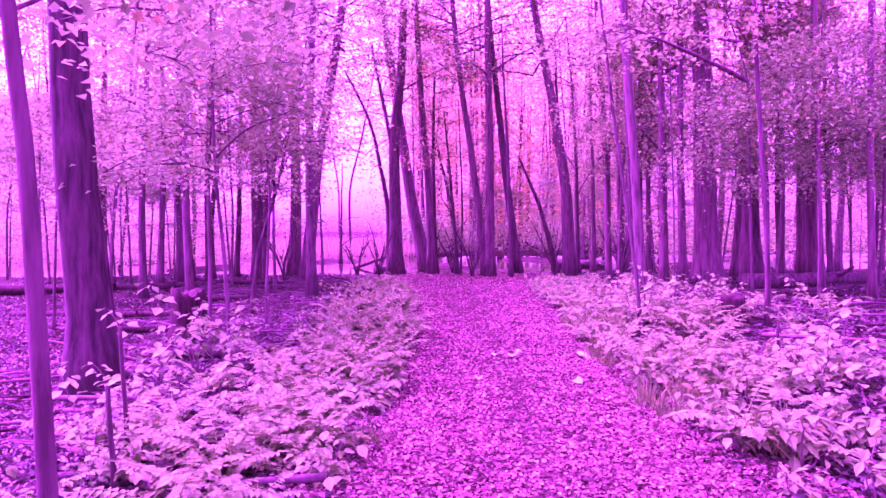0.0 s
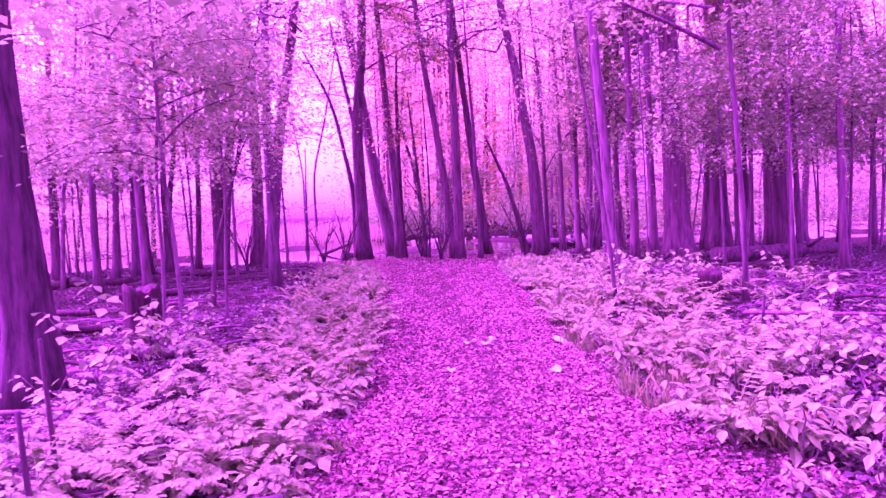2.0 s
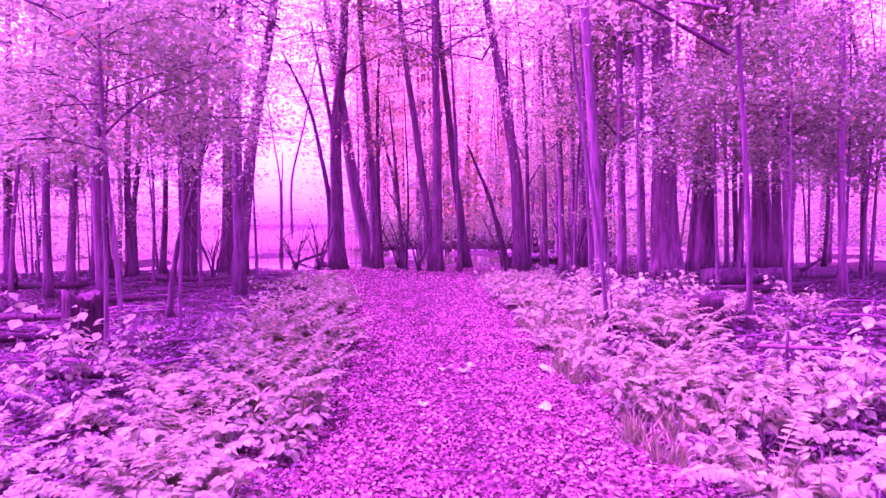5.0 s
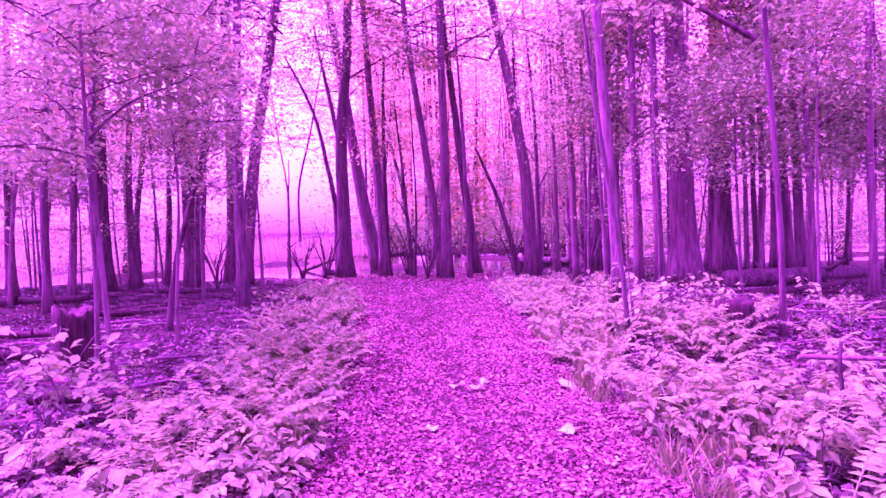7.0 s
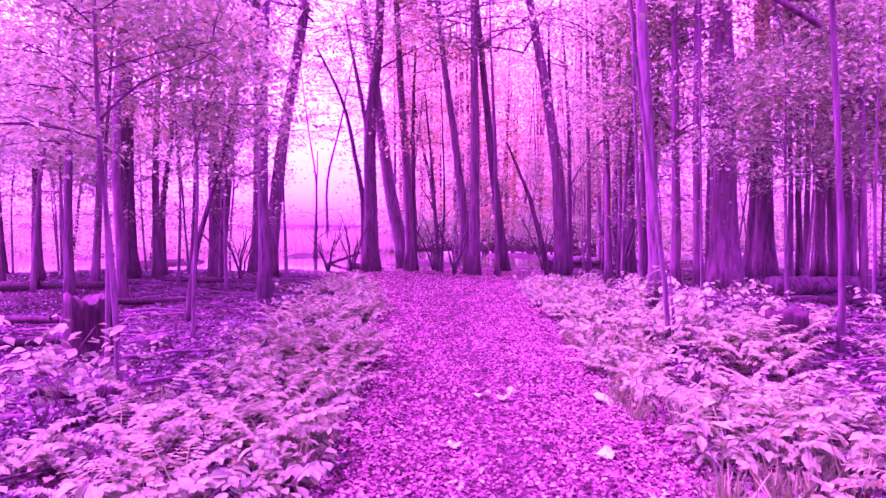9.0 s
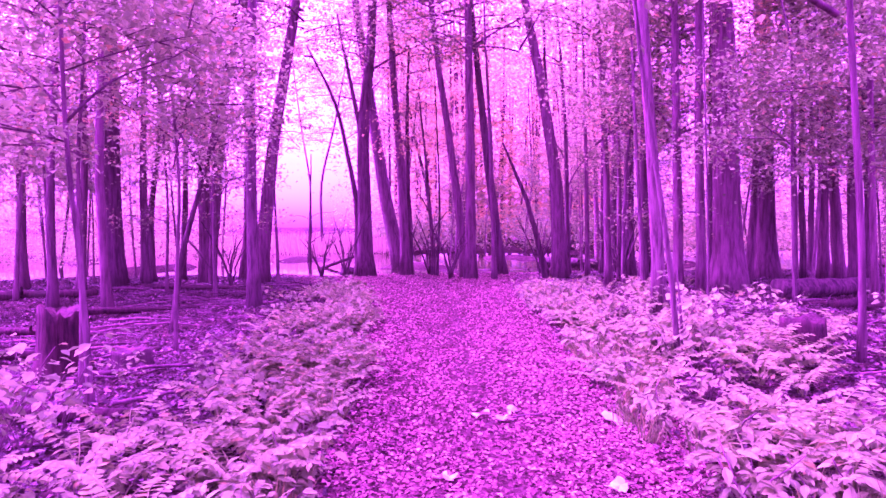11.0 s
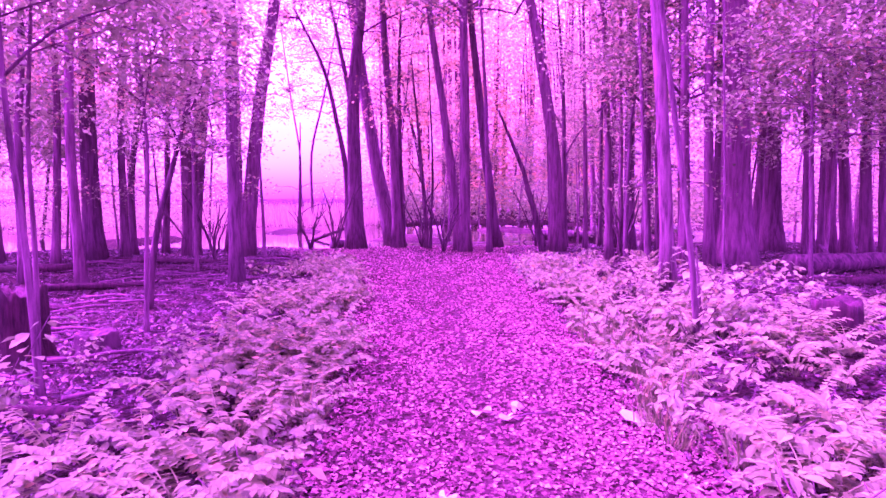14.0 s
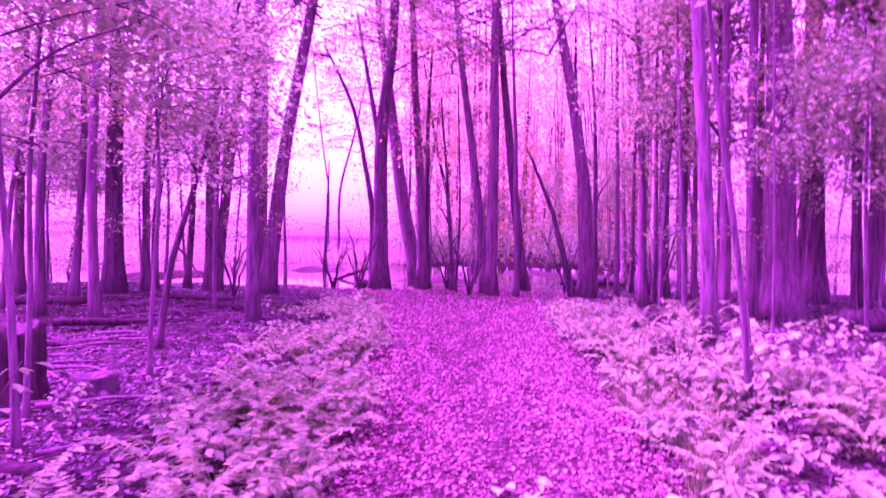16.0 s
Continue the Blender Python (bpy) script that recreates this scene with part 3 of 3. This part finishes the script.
def bare_shrub(x, y, h, k):
    """A leafless multi-stemmed shrub."""
    gg = np.random.default_rng(900 + k)
    root = new("bare_shrub")
    root.matrix_basis = pose(x, y, gz(x, y) - 0.05)
    tagged(root, "leafless dark shrub with thin spreading stems", "shrub", "bare shrubs by the pools")
    for j in range(6):
        a = j * 1.05 + gg.uniform(-0.3, 0.3)
        s = np.linspace(0, 1, 7)
        ln = h * gg.uniform(0.6, 1.1)
        p = np.stack((np.cos(a) * ln * 0.42 * s ** 1.5, np.sin(a) * ln * 0.42 * s ** 1.5, ln * s), 1)
        p[1:, :2] += np.cumsum(gg.normal(0, 0.03, (6, 2)), 0)
        q = p[4]
        fork = np.array((q, q + (0.2 * math.cos(a + 1), 0.2, 0.4), q + (0.35 * math.cos(a + 1), 0.3, 0.95)))
        stem = child("stem", stem_mesh("stem", [tube(p, 0.03 * (1 - 0.8 * s) + 0.006, 6, 0.05, j)], BARK_DARK), root)
        child("twig", stem_mesh("twig", [tube(fork, (0.012, 0.009, 0.005), 5, 0, j)], BARK_DARK), stem)


bare_shrub(1.29, 25.13, 2.0, 0)
bare_shrub(1.69, 21.97, 1.6, 1)
bare_shrub(-1.54, 23.79, 2.1, 2)
bare_shrub(5.21, 25.24, 2.4, 3)
bare_shrub(-2.37, 24.37, 1.5, 4)
bare_shrub(7.49, 23.65, 2.1, 5)
bare_shrub(0.66, 30.64, 2.2, 6)
bare_shrub(-4.13, 19.00, 1.6, 7)
bare_shrub(5.38, 17.19, 1.9, 8)


# ---- reeds on the far shore ----
def reeds():
    g = np.random.default_rng(8)
    n = 15000
    y = g.uniform(43, 64, n)
    x = y * g.uniform(-0.75, 0.02, n)
    at = np.stack((x, y, np.maximum(land(x, y), WATER_LEVEL) - 0.05), 1)
    way = np.stack((g.normal(0, 0.12, n), g.normal(0, 0.12, n), np.ones(n)), 1)
    v, f = leaf_arrays(at, way, np.stack((g.normal(0, 0.3, n), -np.ones(n), g.normal(0, 0.1, n)), 1), g.uniform(0.8, 1.5, n), 0.02, 0.01)
    tagged(new("reeds", mesh_from("reeds", v, f, REED, False)), "dense tall pale reeds on the open shore", "reeds", kind="stuff")


reeds()


# ---- low plants ----
def frond_mesh(seed, length, leaflets, size, material):
    """One arching frond along +x with paired pointed leaflets."""
    g = np.random.default_rng(seed)
    lift = g.uniform(0.8, 1.35)
    s = np.linspace(0, 1, 7)
    p = np.stack((length * 0.8 * s ** 1.4, 0.03 * np.sin(3 * s + seed), length * lift * (1.25 * s - 0.6 * s * s)), 1)
    at, way, flat, big = [], [], [], []
    for j in range(leaflets):
        q = 0.3 + 0.68 * j / (leaflets - 1)
        c = np.array([np.interp(q, s, p[:, i]) for i in range(3)])
        for sg in (-1, 1):
            at.append(c)
            way.append((0.5, sg, g.uniform(-0.35, 0.15)))
            flat.append(np.array((0, 0, 1.0)) + g.normal(0, 0.2, 3))
            big.append(size * (1.15 - 0.8 * abs(q - 0.5)) * g.uniform(0.8, 1.2))
    at.append(p[-1])
    way.append(p[-1] - p[-2])
    flat.append((0, 0, 1.0))
    big.append(size)
    leaves = leaf_arrays(np.array(at), np.array(way, float), np.array(flat, float), np.array(big), 0.29, 0.06, True)
    v, f = tube(p, 0.004 * (1 - 0.7 * s) + 0.001, 4, 0, seed)
    v, f = join([(v, tris(f)), leaves])
    return mesh_from("frond", v, f, material, False)


def seedling_meshes(seed, stems, height, leaves, size, material, spread=0.5, wide=0.34):
    """A leafy seedling or shrub: upright twigs with drooping broad leaves. Returns (twig mesh, leaf mesh)."""
    g = np.random.default_rng(seed)
    tubes, at, way = [], [], []
    for k in range(stems):
        a = 2 * np.pi * k / stems + g.uniform(-0.5, 0.5)
        h = height * g.uniform(0.55, 1.1)
        s = np.linspace(0, 1, 6)
        p = np.stack((np.cos(a) * spread * h * s ** 1.3, np.sin(a) * spread * h * s ** 1.3, h * s), 1)
        p[1:, :2] += g.normal(0, 0.015, (5, 2))
        tubes.append(tube(p, 0.006 * (1 - 0.7 * s) + 0.0015, 5, 0, seed + k))
        for j in range(leaves):
            q = 0.35 + 0.65 * g.uniform() ** 0.7
            c = np.array([np.interp(q, s, p[:, i]) for i in range(3)])
            b = g.uniform(0, 2 * np.pi)
            o = np.array((np.cos(b), np.sin(b), 0))
            e = c + o * size * g.uniform(0.2, 0.9) + np.array((0, 0, 0.25 * size))
            at.append(e)
            way.append(o + np.array((0, 0, g.uniform(-0.7, 0.05))))
    at, way = np.array(at), np.array(way)
    n = len(at)
    v, f = leaf_arrays(at, way, np.array((0, 0, 1.0)) + g.normal(0, 0.25, (n, 3)), size * g.uniform(0.65, 1.2, n), wide, 0.08, True)
    return stem_mesh("twigs", tubes, BARK_SMOOTH), mesh_from("leaves", v, f, material, False)


def plant(name, meshes, x, y, turn, scale, label, category, group, parts=("stalks", "fronds")):
    root = new(name)
    root.matrix_basis = pose(x, y, gz(x, y) - 0.02, 0, 0, turn) @ Matrix.Scale(scale, 4)
    tagged(root, label, category, group)
    tagged(child(parts[0], meshes[0], root), kind="stuff")
    tagged(child(parts[1], meshes[1], root), kind="stuff")
    return root


FRONDS = [frond_mesh(100 + k, 0.46, 12, 0.07, FERN) for k in range(6)]
SEEDLINGS = [seedling_meshes(120 + k, 5, 0.36, 8, 0.115, (FERN, BROAD)[k % 3 == 2], 0.6, (0.26, 0.36)[k % 2]) for k in range(6)]
BUSHES = [seedling_meshes(140 + k, 1, 0.85, 13, 0.13, BROAD, 0.55, 0.4) for k in range(4)]


def fern(x, y, turn, scale, k):
    root = new("fern")
    root.matrix_basis = pose(x, y, gz(x, y) - 0.02, 0, 0, turn) @ Matrix.Scale(scale, 4)
    tagged(root, "low pale green fern-like plant with pointed leaflets by the path", "fern", "ferns along the path")
    n = 6 + k % 2
    for j in range(n):
        child("frond", FRONDS[(k + j) % 6], root, pose(0, 0, 0, 0, -8 + 9 * ((j * 7 + k) % 4), 360 * j / n + 17 * ((k + 3 * j) % 3)))


def bank_spot(g, side, y_lo, y_hi, depth):
    y = y_lo + (y_hi - y_lo) * g.uniform() ** 1.15
    if g.uniform() < 0.09:
        y = g.uniform(-6.0, 1.5)
    off = depth * abs(g.normal(0, 0.55)) + 0.16
    w = path_half(y)
    return path_mid(y) + side * (w + off), y


g = np.random.default_rng(42)
made = 0
while made < 260:
    side = 1 if made % 2 else -1
    x, y = bank_spot(g, side, 1.6, 17.0, 2.3 if side > 0 else 1.35)
    made += 1
    if side > 0 and y < 4.6 and made % 3:
        continue
    tall = 0.75 if y > 12 else (1.05 if side > 0 else 0.95)
    fern(x, y, g.uniform(0, 360), tall * g.uniform(0.65, 1.15), made)
made = 0
while made < 340:
    side = 1 if made % 2 else -1
    x, y = bank_spot(g, side, 1.4, 18.0, 2.1 if side > 0 else 1.25)
    made += 1
    if side > 0 and y < 4.6 and made % 2:
        continue
    plant("seedling", SEEDLINGS[made % 6], x, y, g.uniform(0, 360), (0.92 if side > 0 else 0.8) * g.uniform(0.6, 1.2), "small broad-leaved green seedling on the bank of the path", "seedling", "seedlings along the path", ("stem", "foliage"))


def bush(x, y, k, turn, scale):
    """A shrub: leaning stems, each with its own leaves."""
    root = new("shrub")
    root.matrix_basis = pose(x, y, gz(x, y) - 0.02, 0, 0, turn) @ Matrix.Scale(scale, 4)
    tagged(root, "leafy young shrub with large pale green leaves", "shrub", "shrubs of the undergrowth")
    for j in range(6):
        twig, leaves = BUSHES[(k + j) % 4]
        stem = child("stem", twig, root, pose(0, 0, 0, 0, 0, 60 * j + 13 * ((j + k) % 3)) @ Matrix.Scale(0.7 + 0.13 * ((j * 5 + k) % 4), 4))
        tagged(child("foliage", leaves, stem), kind="stuff")


# wet side
bush(-2.84, 6.09, 0, 10, 1.0)
bush(-3.08, 5.60, 1, 80, 0.85)
bush(-2.57, 5.89, 2, 200, 0.7)
bush(-2.59, 6.42, 1, 300, 0.75)
bush(-2.00, 8.16, 2, 40, 0.45)
bush(-2.78, 8.32, 0, 140, 0.45)
bush(-2.3, 2.4, 1, 20, 0.45)
bush(-2.58, 3.03, 2, 100, 0.6)
bush(-2.68, 4.01, 0, 220, 0.7)
bush(-2.00, 3.56, 0, 250, 0.6)
bush(-4.27, 9.47, 1, 50, 0.4)
# rising side
bush(3.12, 8.27, 1, 15, 0.9)
bush(3.45, 8.6, 2, 120, 0.7)
bush(2.66, 7.95, 0, 210, 0.75)
bush(4.0, 8.5, 0, 300, 0.65)
bush(5.11, 7.90, 1, 60, 0.6)
bush(4.63, 9.30, 0, 20, 0.6)
bush(2.30, 3.07, 2, 33, 0.62)
bush(2.64, 3.69, 1, 133, 0.7)
bush(3.07, 4.08, 0, 233, 0.75)
bush(3.25, 10.48, 2, 80, 0.6)


# ---- fallen leaves ----
def litter(name, n, seed, wide, far, material, label, size=1.0):
    """Leaves lying on the ground: on the path, or (wide) over the floor on both sides of it."""
    g = np.random.default_rng(seed)
    y = 1.2 + far * g.uniform(0, 1, n) ** 2.1
    y = np.where(g.uniform(0, 1, n) < 0.09, g.uniform(-7, 1.3, n), y)
    side = np.sign(g.uniform(-1, 1, n))
    if wide:
        off = path_half(y) * 1.05 + g.uniform(0, 1, n) * np.interp(y, (2, 30), (6.0, 14))
    else:
        off = path_half(y) * 1.5 * g.uniform(0, 1, n) ** 0.75
    x = path_mid(y) + side * off
    at = np.stack((x, y, land(x, y) + g.uniform(0.006, 0.032, n)), 1)
    at = at[(at[:, 2] > WATER_LEVEL + 0.03) | (at[:, 1] < 18.5)]
    n = len(at)
    flat = np.array((0, 0, 1.0)) + g.normal(0, 0.42, (n, 3))
    v, f = leaf_arrays(at, unit(g, n, 0.25), flat, size * g.uniform(0.018, 0.056, n) * np.interp(at[:, 1], (2, 10, 25, 40), (0.95, 0.95, 1.1, 1.5)), 0.33, 0.14)
    tagged(new(name, mesh_from(name, v, f, material, False)), label, "leaf litter", kind="stuff")


litter("fallen_leaves", 190000, 9, False, 24.5, LITTER, "thick litter of dry brown leaves on the trodden path")
# off-path leaves, their colour darkened to stand for tree shade
litter("shaded_wet_leaves", 185000, 10, True, 24, SHADED_WET_LITTER, "wet leaf litter on the wood floor, coloured darker for shade", 1.5)


def lobed_leaf(x, y, size, turn, tilt):
    """One large pale maple leaf, five lobes, curled."""
    bm = bmesh.new()
    c = bm.verts.new((0, 0, 0.012))
    ring = []
    for k in range(20):
        a = radians(-155 + 310 * k / 19)
        r = size * (0.34 + 0.2 * abs(math.cos(a * 2.5)) + (0.16 if k in (9, 10) else 0))
        ring.append(bm.verts.new((r * math.sin(a), r * math.cos(a), 0.02 * math.sin(3 * a) + 0.015)))
    for p, q in zip(ring, ring[1:]):
        bm.faces.new((c, q, p))
    me = bpy.data.meshes.new("blade")
    bm.to_mesh(me)
    bm.free()
    me.materials.append(PALE_LEAF)
    root = new("fallen_leaf", me)
    root.matrix_basis = pose(x, y, gz(x, y) + 0.03, tilt, 4, turn)
    tagged(root, "large pale fallen maple leaf lying on the path", "leaf", "large pale leaves on the path")
    child("leaf_stalk", stem_mesh("leaf_stalk", [tube(np.array([(0, 0, 0.012), (0.01, -size * 0.3, 0.01), (0.0, -size * 0.6, 0.02)]), (0.003, 0.002, 0.002), 5)], PALE_LEAF), root)


lobed_leaf(1.48, 6.23, 0.2, 40, 18)
lobed_leaf(0.67, 6.42, 0.13, 120, 10)
lobed_leaf(0.51, 6.55, 0.14, 220, 14)
lobed_leaf(0.76, 6.63, 0.12, 10, 8)
lobed_leaf(0.55, 2.01, 0.16, 75, 8)
lobed_leaf(0.13, 5.22, 0.12, 160, 10)
lobed_leaf(1.07, 4.98, 0.14, 260, 8)


# ---- dead wood ----
def log(x, y, length, r, turn, label, lift=0.0, bark=None, name="fallen_log", tilt=0.0):
    """A fallen stem with broken ends and stubs of branches."""
    s = np.linspace(-0.5, 0.5, 16)
    k = int(abs(x * 37 + y * 11)) + 3
    gg = np.random.default_rng(k)
    p = np.stack((s * length, 0.04 * length * np.sin(s * 3 + k) * 0.5, gg.normal(0, r * 0.06, 16)), 1)
    root = new(name, stem_mesh("stem", [tube(p, r * (1 - 0.35 * (s + 0.5)), 14, 0.06, k, 0.05)], bark or ROTTEN))
    root.matrix_basis = pose(x, y, gz(x, y) + r * 0.55 + lift, 0, tilt, turn)
    tagged(root, label, "log", "fallen logs")
    for j in range(2):
        q = p[4 + 6 * j]
        e = q + np.array((0.12, (-1) ** j * r * 2.2, r * 1.5))
        child("branch_stub", stem_mesh("branch_stub", [tube(np.array((q, (q + e) / 2, e)), (r * 0.3, r * 0.24, r * 0.16), 7, 0.08, j)], bark or ROTTEN), root)
    return root


log(-2.54, 6.89, 1.69, 0.067, -6, "rotting fallen log lying across the wet floor")
log(-3.46, 6.60, 1.71, 0.057, 14, "grey fallen log lying among sticks", bark=BARK_PALE)
log(-4.93, 11.78, 2.86, 0.072, 8, "dark fallen log on the wet floor")
log(-7.09, 13.80, 4.03, 0.089, -5, "dark fallen log on the wet floor")
log(-9.10, 17.27, 4.65, 0.143, 6, "thick dark fallen trunk beside a pool")
log(-4.88, 15.23, 2.80, 0.074, 16, "dark fallen log on the wet floor")
log(-4.81, 18.59, 2.46, 0.089, -14, "mossy fallen trunk among the trees")
log(-1.3, 25.3, 0.97, 0.2, 20, "short dark block of fallen trunk at the path's end", bark=BARK_DARK)
log(0.3, 28.0, 4.2, 0.13, -6, "fallen trunk lying at the edge of the pool", lift=0.05)
log(-3.2, 31.5, 3.9, 0.09, 17, "broken limb lying at the edge of the pool", lift=0.16, tilt=-18)
log(4.6, 29.0, 5.5, 0.14, 8, "fallen trunk half sunk in the pool", lift=0.10)
log(7.6, 30.5, 2.6, 0.28, -12, "uprooted dark trunk standing out of the pool", lift=0.25, bark=BARK_DARK)
log(8.31, 13.05, 3.41, 0.191, 9, "thick dark fallen trunk on the wood floor", bark=BARK_DARK)
log(7.29, 11.58, 2.63, 0.066, -20, "grey fallen log on the wood floor")
log(8.07, 12.01, 3.43, 0.075, 25, "grey fallen log on the wood floor")
log(3.72, 4.95, 1.55, 0.020, -28, "thin bare branch lying over the plants", lift=0.20, bark=BARK_SMOOTH, name="fallen_branch")


def stump(x, y, r, h, label, bark):
    """A broken stump with a splintered top, root flare and split sides."""
    gg = np.random.default_rng(int(abs(x) * 100))
    sides = 26
    a = np.linspace(0, 2 * np.pi, sides, endpoint=False)
    lob = 1 + 0.10 * np.sin(3 * a + 1) + 0.06 * np.sin(7 * a)
    rim = h * (0.9 + 0.05 * np.sin(2 * a + 0.6) + gg.uniform(-0.045, 0.045, sides))
    rows = []
    for q in (0, 0.08, 0.2, 0.4, 0.65, 0.85, 1.0):
        fl = 1 + 0.75 * math.exp(-q * 7)
        rr = r * lob * fl * (1 - 0.08 * q) * (1 + gg.uniform(-0.03, 0.03, sides))
        rows.append(np.stack((rr * np.cos(a), rr * np.sin(a), rim * q), 1))
    for inner, low in ((0.72, 0.95), (0.3, 0.88)):
        rr = r * lob * inner
        rows.append(np.stack((rr * np.cos(a), rr * np.sin(a), rim * low), 1))
    v = np.vstack(rows + [np.array([(0, 0, h * 0.78)])])
    f = []
    for i in range(len(rows) - 1):
        for j in range(sides):
            k = (j + 1) % sides
            f.append((i * sides + j, i * sides + k, (i + 1) * sides + k, (i + 1) * sides + j))
    last = (len(rows) - 1) * sides
    for j in range(sides):
        f.append((last + j, last + (j + 1) % sides, len(v) - 1, len(v) - 1))
    root = new("tree_stump", mesh_from("stump", v, tris(np.array(f)), bark))
    root.matrix_basis = pose(x, y, gz(x, y) - 0.04)
    tagged(root, label, "stump")
    for j in range(4):
        b = j * 1.7 + 0.5
        o = np.array((math.cos(b), math.sin(b), 0))
        p = np.array((o * r * 0.9 + (0, 0, 0.1), o * r * 1.6 + (0, 0, 0.05), o * r * 2.3 + (0, 0, -0.02)))
        child("root", stem_mesh("root", [tube(p, (r * 0.28, r * 0.18, r * 0.07), 8, 0.08, j)], bark), root)


stump(-4.08, 9.76, 0.27, 1.0, "tall rotten stump with a splintered top", ROTTEN)
stump(-3.29, 9.76, 0.22, 0.32, "low dark mossy stump", BARK_DARK)
stump(3.8, 7.6, 0.22, 0.46, "dark crumbling stump among the plants", ROTTEN)


def stake(x, y, h):
    p = np.array([(0, 0, 0), (0.01, 0, h * 0.4), (0.0, 0.01, h * 0.75), (0.005, 0, h)])
    root = new("dead_stem", stem_mesh("stem", [tube(p, (0.016, 0.014, 0.013, 0.012), 8, 0.05, 3)], BARK_DARK))
    root.matrix_basis = pose(x, y, gz(x, y) - 0.03, 1, -2, 0)
    tagged(root, "thin dead upright stem broken off at the top", "dead stem")


stake(2.74, 4.45, 0.62)
stake(-2.29, 2.85, 0.9)
stake(-2.06, 2.10, 0.7)

def grass_mesh(seed):
    gg = np.random.default_rng(seed)
    n = 46
    at = np.stack((gg.normal(0, 0.06, n), gg.normal(0, 0.06, n), np.zeros(n)), 1)
    way = np.stack((gg.normal(0, 0.45, n), gg.normal(0, 0.45, n), np.ones(n)), 1)
    v, f = leaf_arrays(at, way, unit(gg, n, 0.2), gg.uniform(0.16, 0.34, n), 0.011, 0.03)
    return mesh_from("blades", v, f, FERN, False)


GRASS = [grass_mesh(300 + k) for k in range(3)]
g = np.random.default_rng(33)
for k in range(60):
    y = 2.6 + 8 * g.uniform()
    side = 1 if k % 4 else -1
    x = path_mid(y) + side * (path_half(y) + g.uniform(0.0, 0.9))
    ob = new("grass_tuft", GRASS[k % 3])
    ob.matrix_basis = pose(x, y, gz(x, y) - 0.01, 0, 0, g.uniform(0, 360)) @ Matrix.Scale(g.uniform(0.6, 1.1), 4)
    tagged(ob, "small tuft of thin green grass at the path's edge", "grass", "grass tufts along the path")

# sticks and twigs on the floor of the wood, six shapes shared
STICKS = []
for k in range(6):
    gg = np.random.default_rng(200 + k)
    s = np.linspace(0, 1, 7)
    p = np.stack((s - 0.5, 0.03 * np.sin(s * 3 + k), 0.01 * np.sin(s * 5)), 1)
    p[1:] += gg.normal(0, 0.006, (6, 3))
    q = p[3 + k % 2]
    fork = np.array((q, q + (0.12, 0.07, 0.03), q + (0.26, 0.16, 0.05)))
    STICKS.append(stem_mesh("stick", [tube(p, 0.014 * (1 - 0.6 * s), 6, 0.08, k), tube(fork, (0.008, 0.006, 0.003), 5, 0.05, k)], (BARK_SMOOTH, ROTTEN, BARK)[k % 3]))
g = np.random.default_rng(61)
for k in range(290):
    y = 2.0 + 18 * g.uniform() ** 1.2
    w = path_half(y)
    if k % 10 < 6:
        x = path_mid(y) - w - 0.9 - g.uniform(0, 5.5)
    elif k % 10 < 9:
        x = path_mid(y) + w + 2.0 + g.uniform(0, 6.5)
    else:
        x = path_mid(y) + g.uniform(-0.8, 0.8) * w
    ob = new("stick", STICKS[k % 6])
    size = g.uniform(0.5, 1.9) if k % 10 < 9 else g.uniform(0.25, 0.5)
    ob.matrix_basis = pose(x, y, gz(x, y) + 0.03, g.uniform(-8, 8), g.uniform(-5, 5), g.uniform(-35, 35) + 180 * (k % 2)) @ Matrix.Scale(size, 4)
    tagged(ob, "dead forked stick lying on the leaf litter", "stick", "sticks on the wood floor")
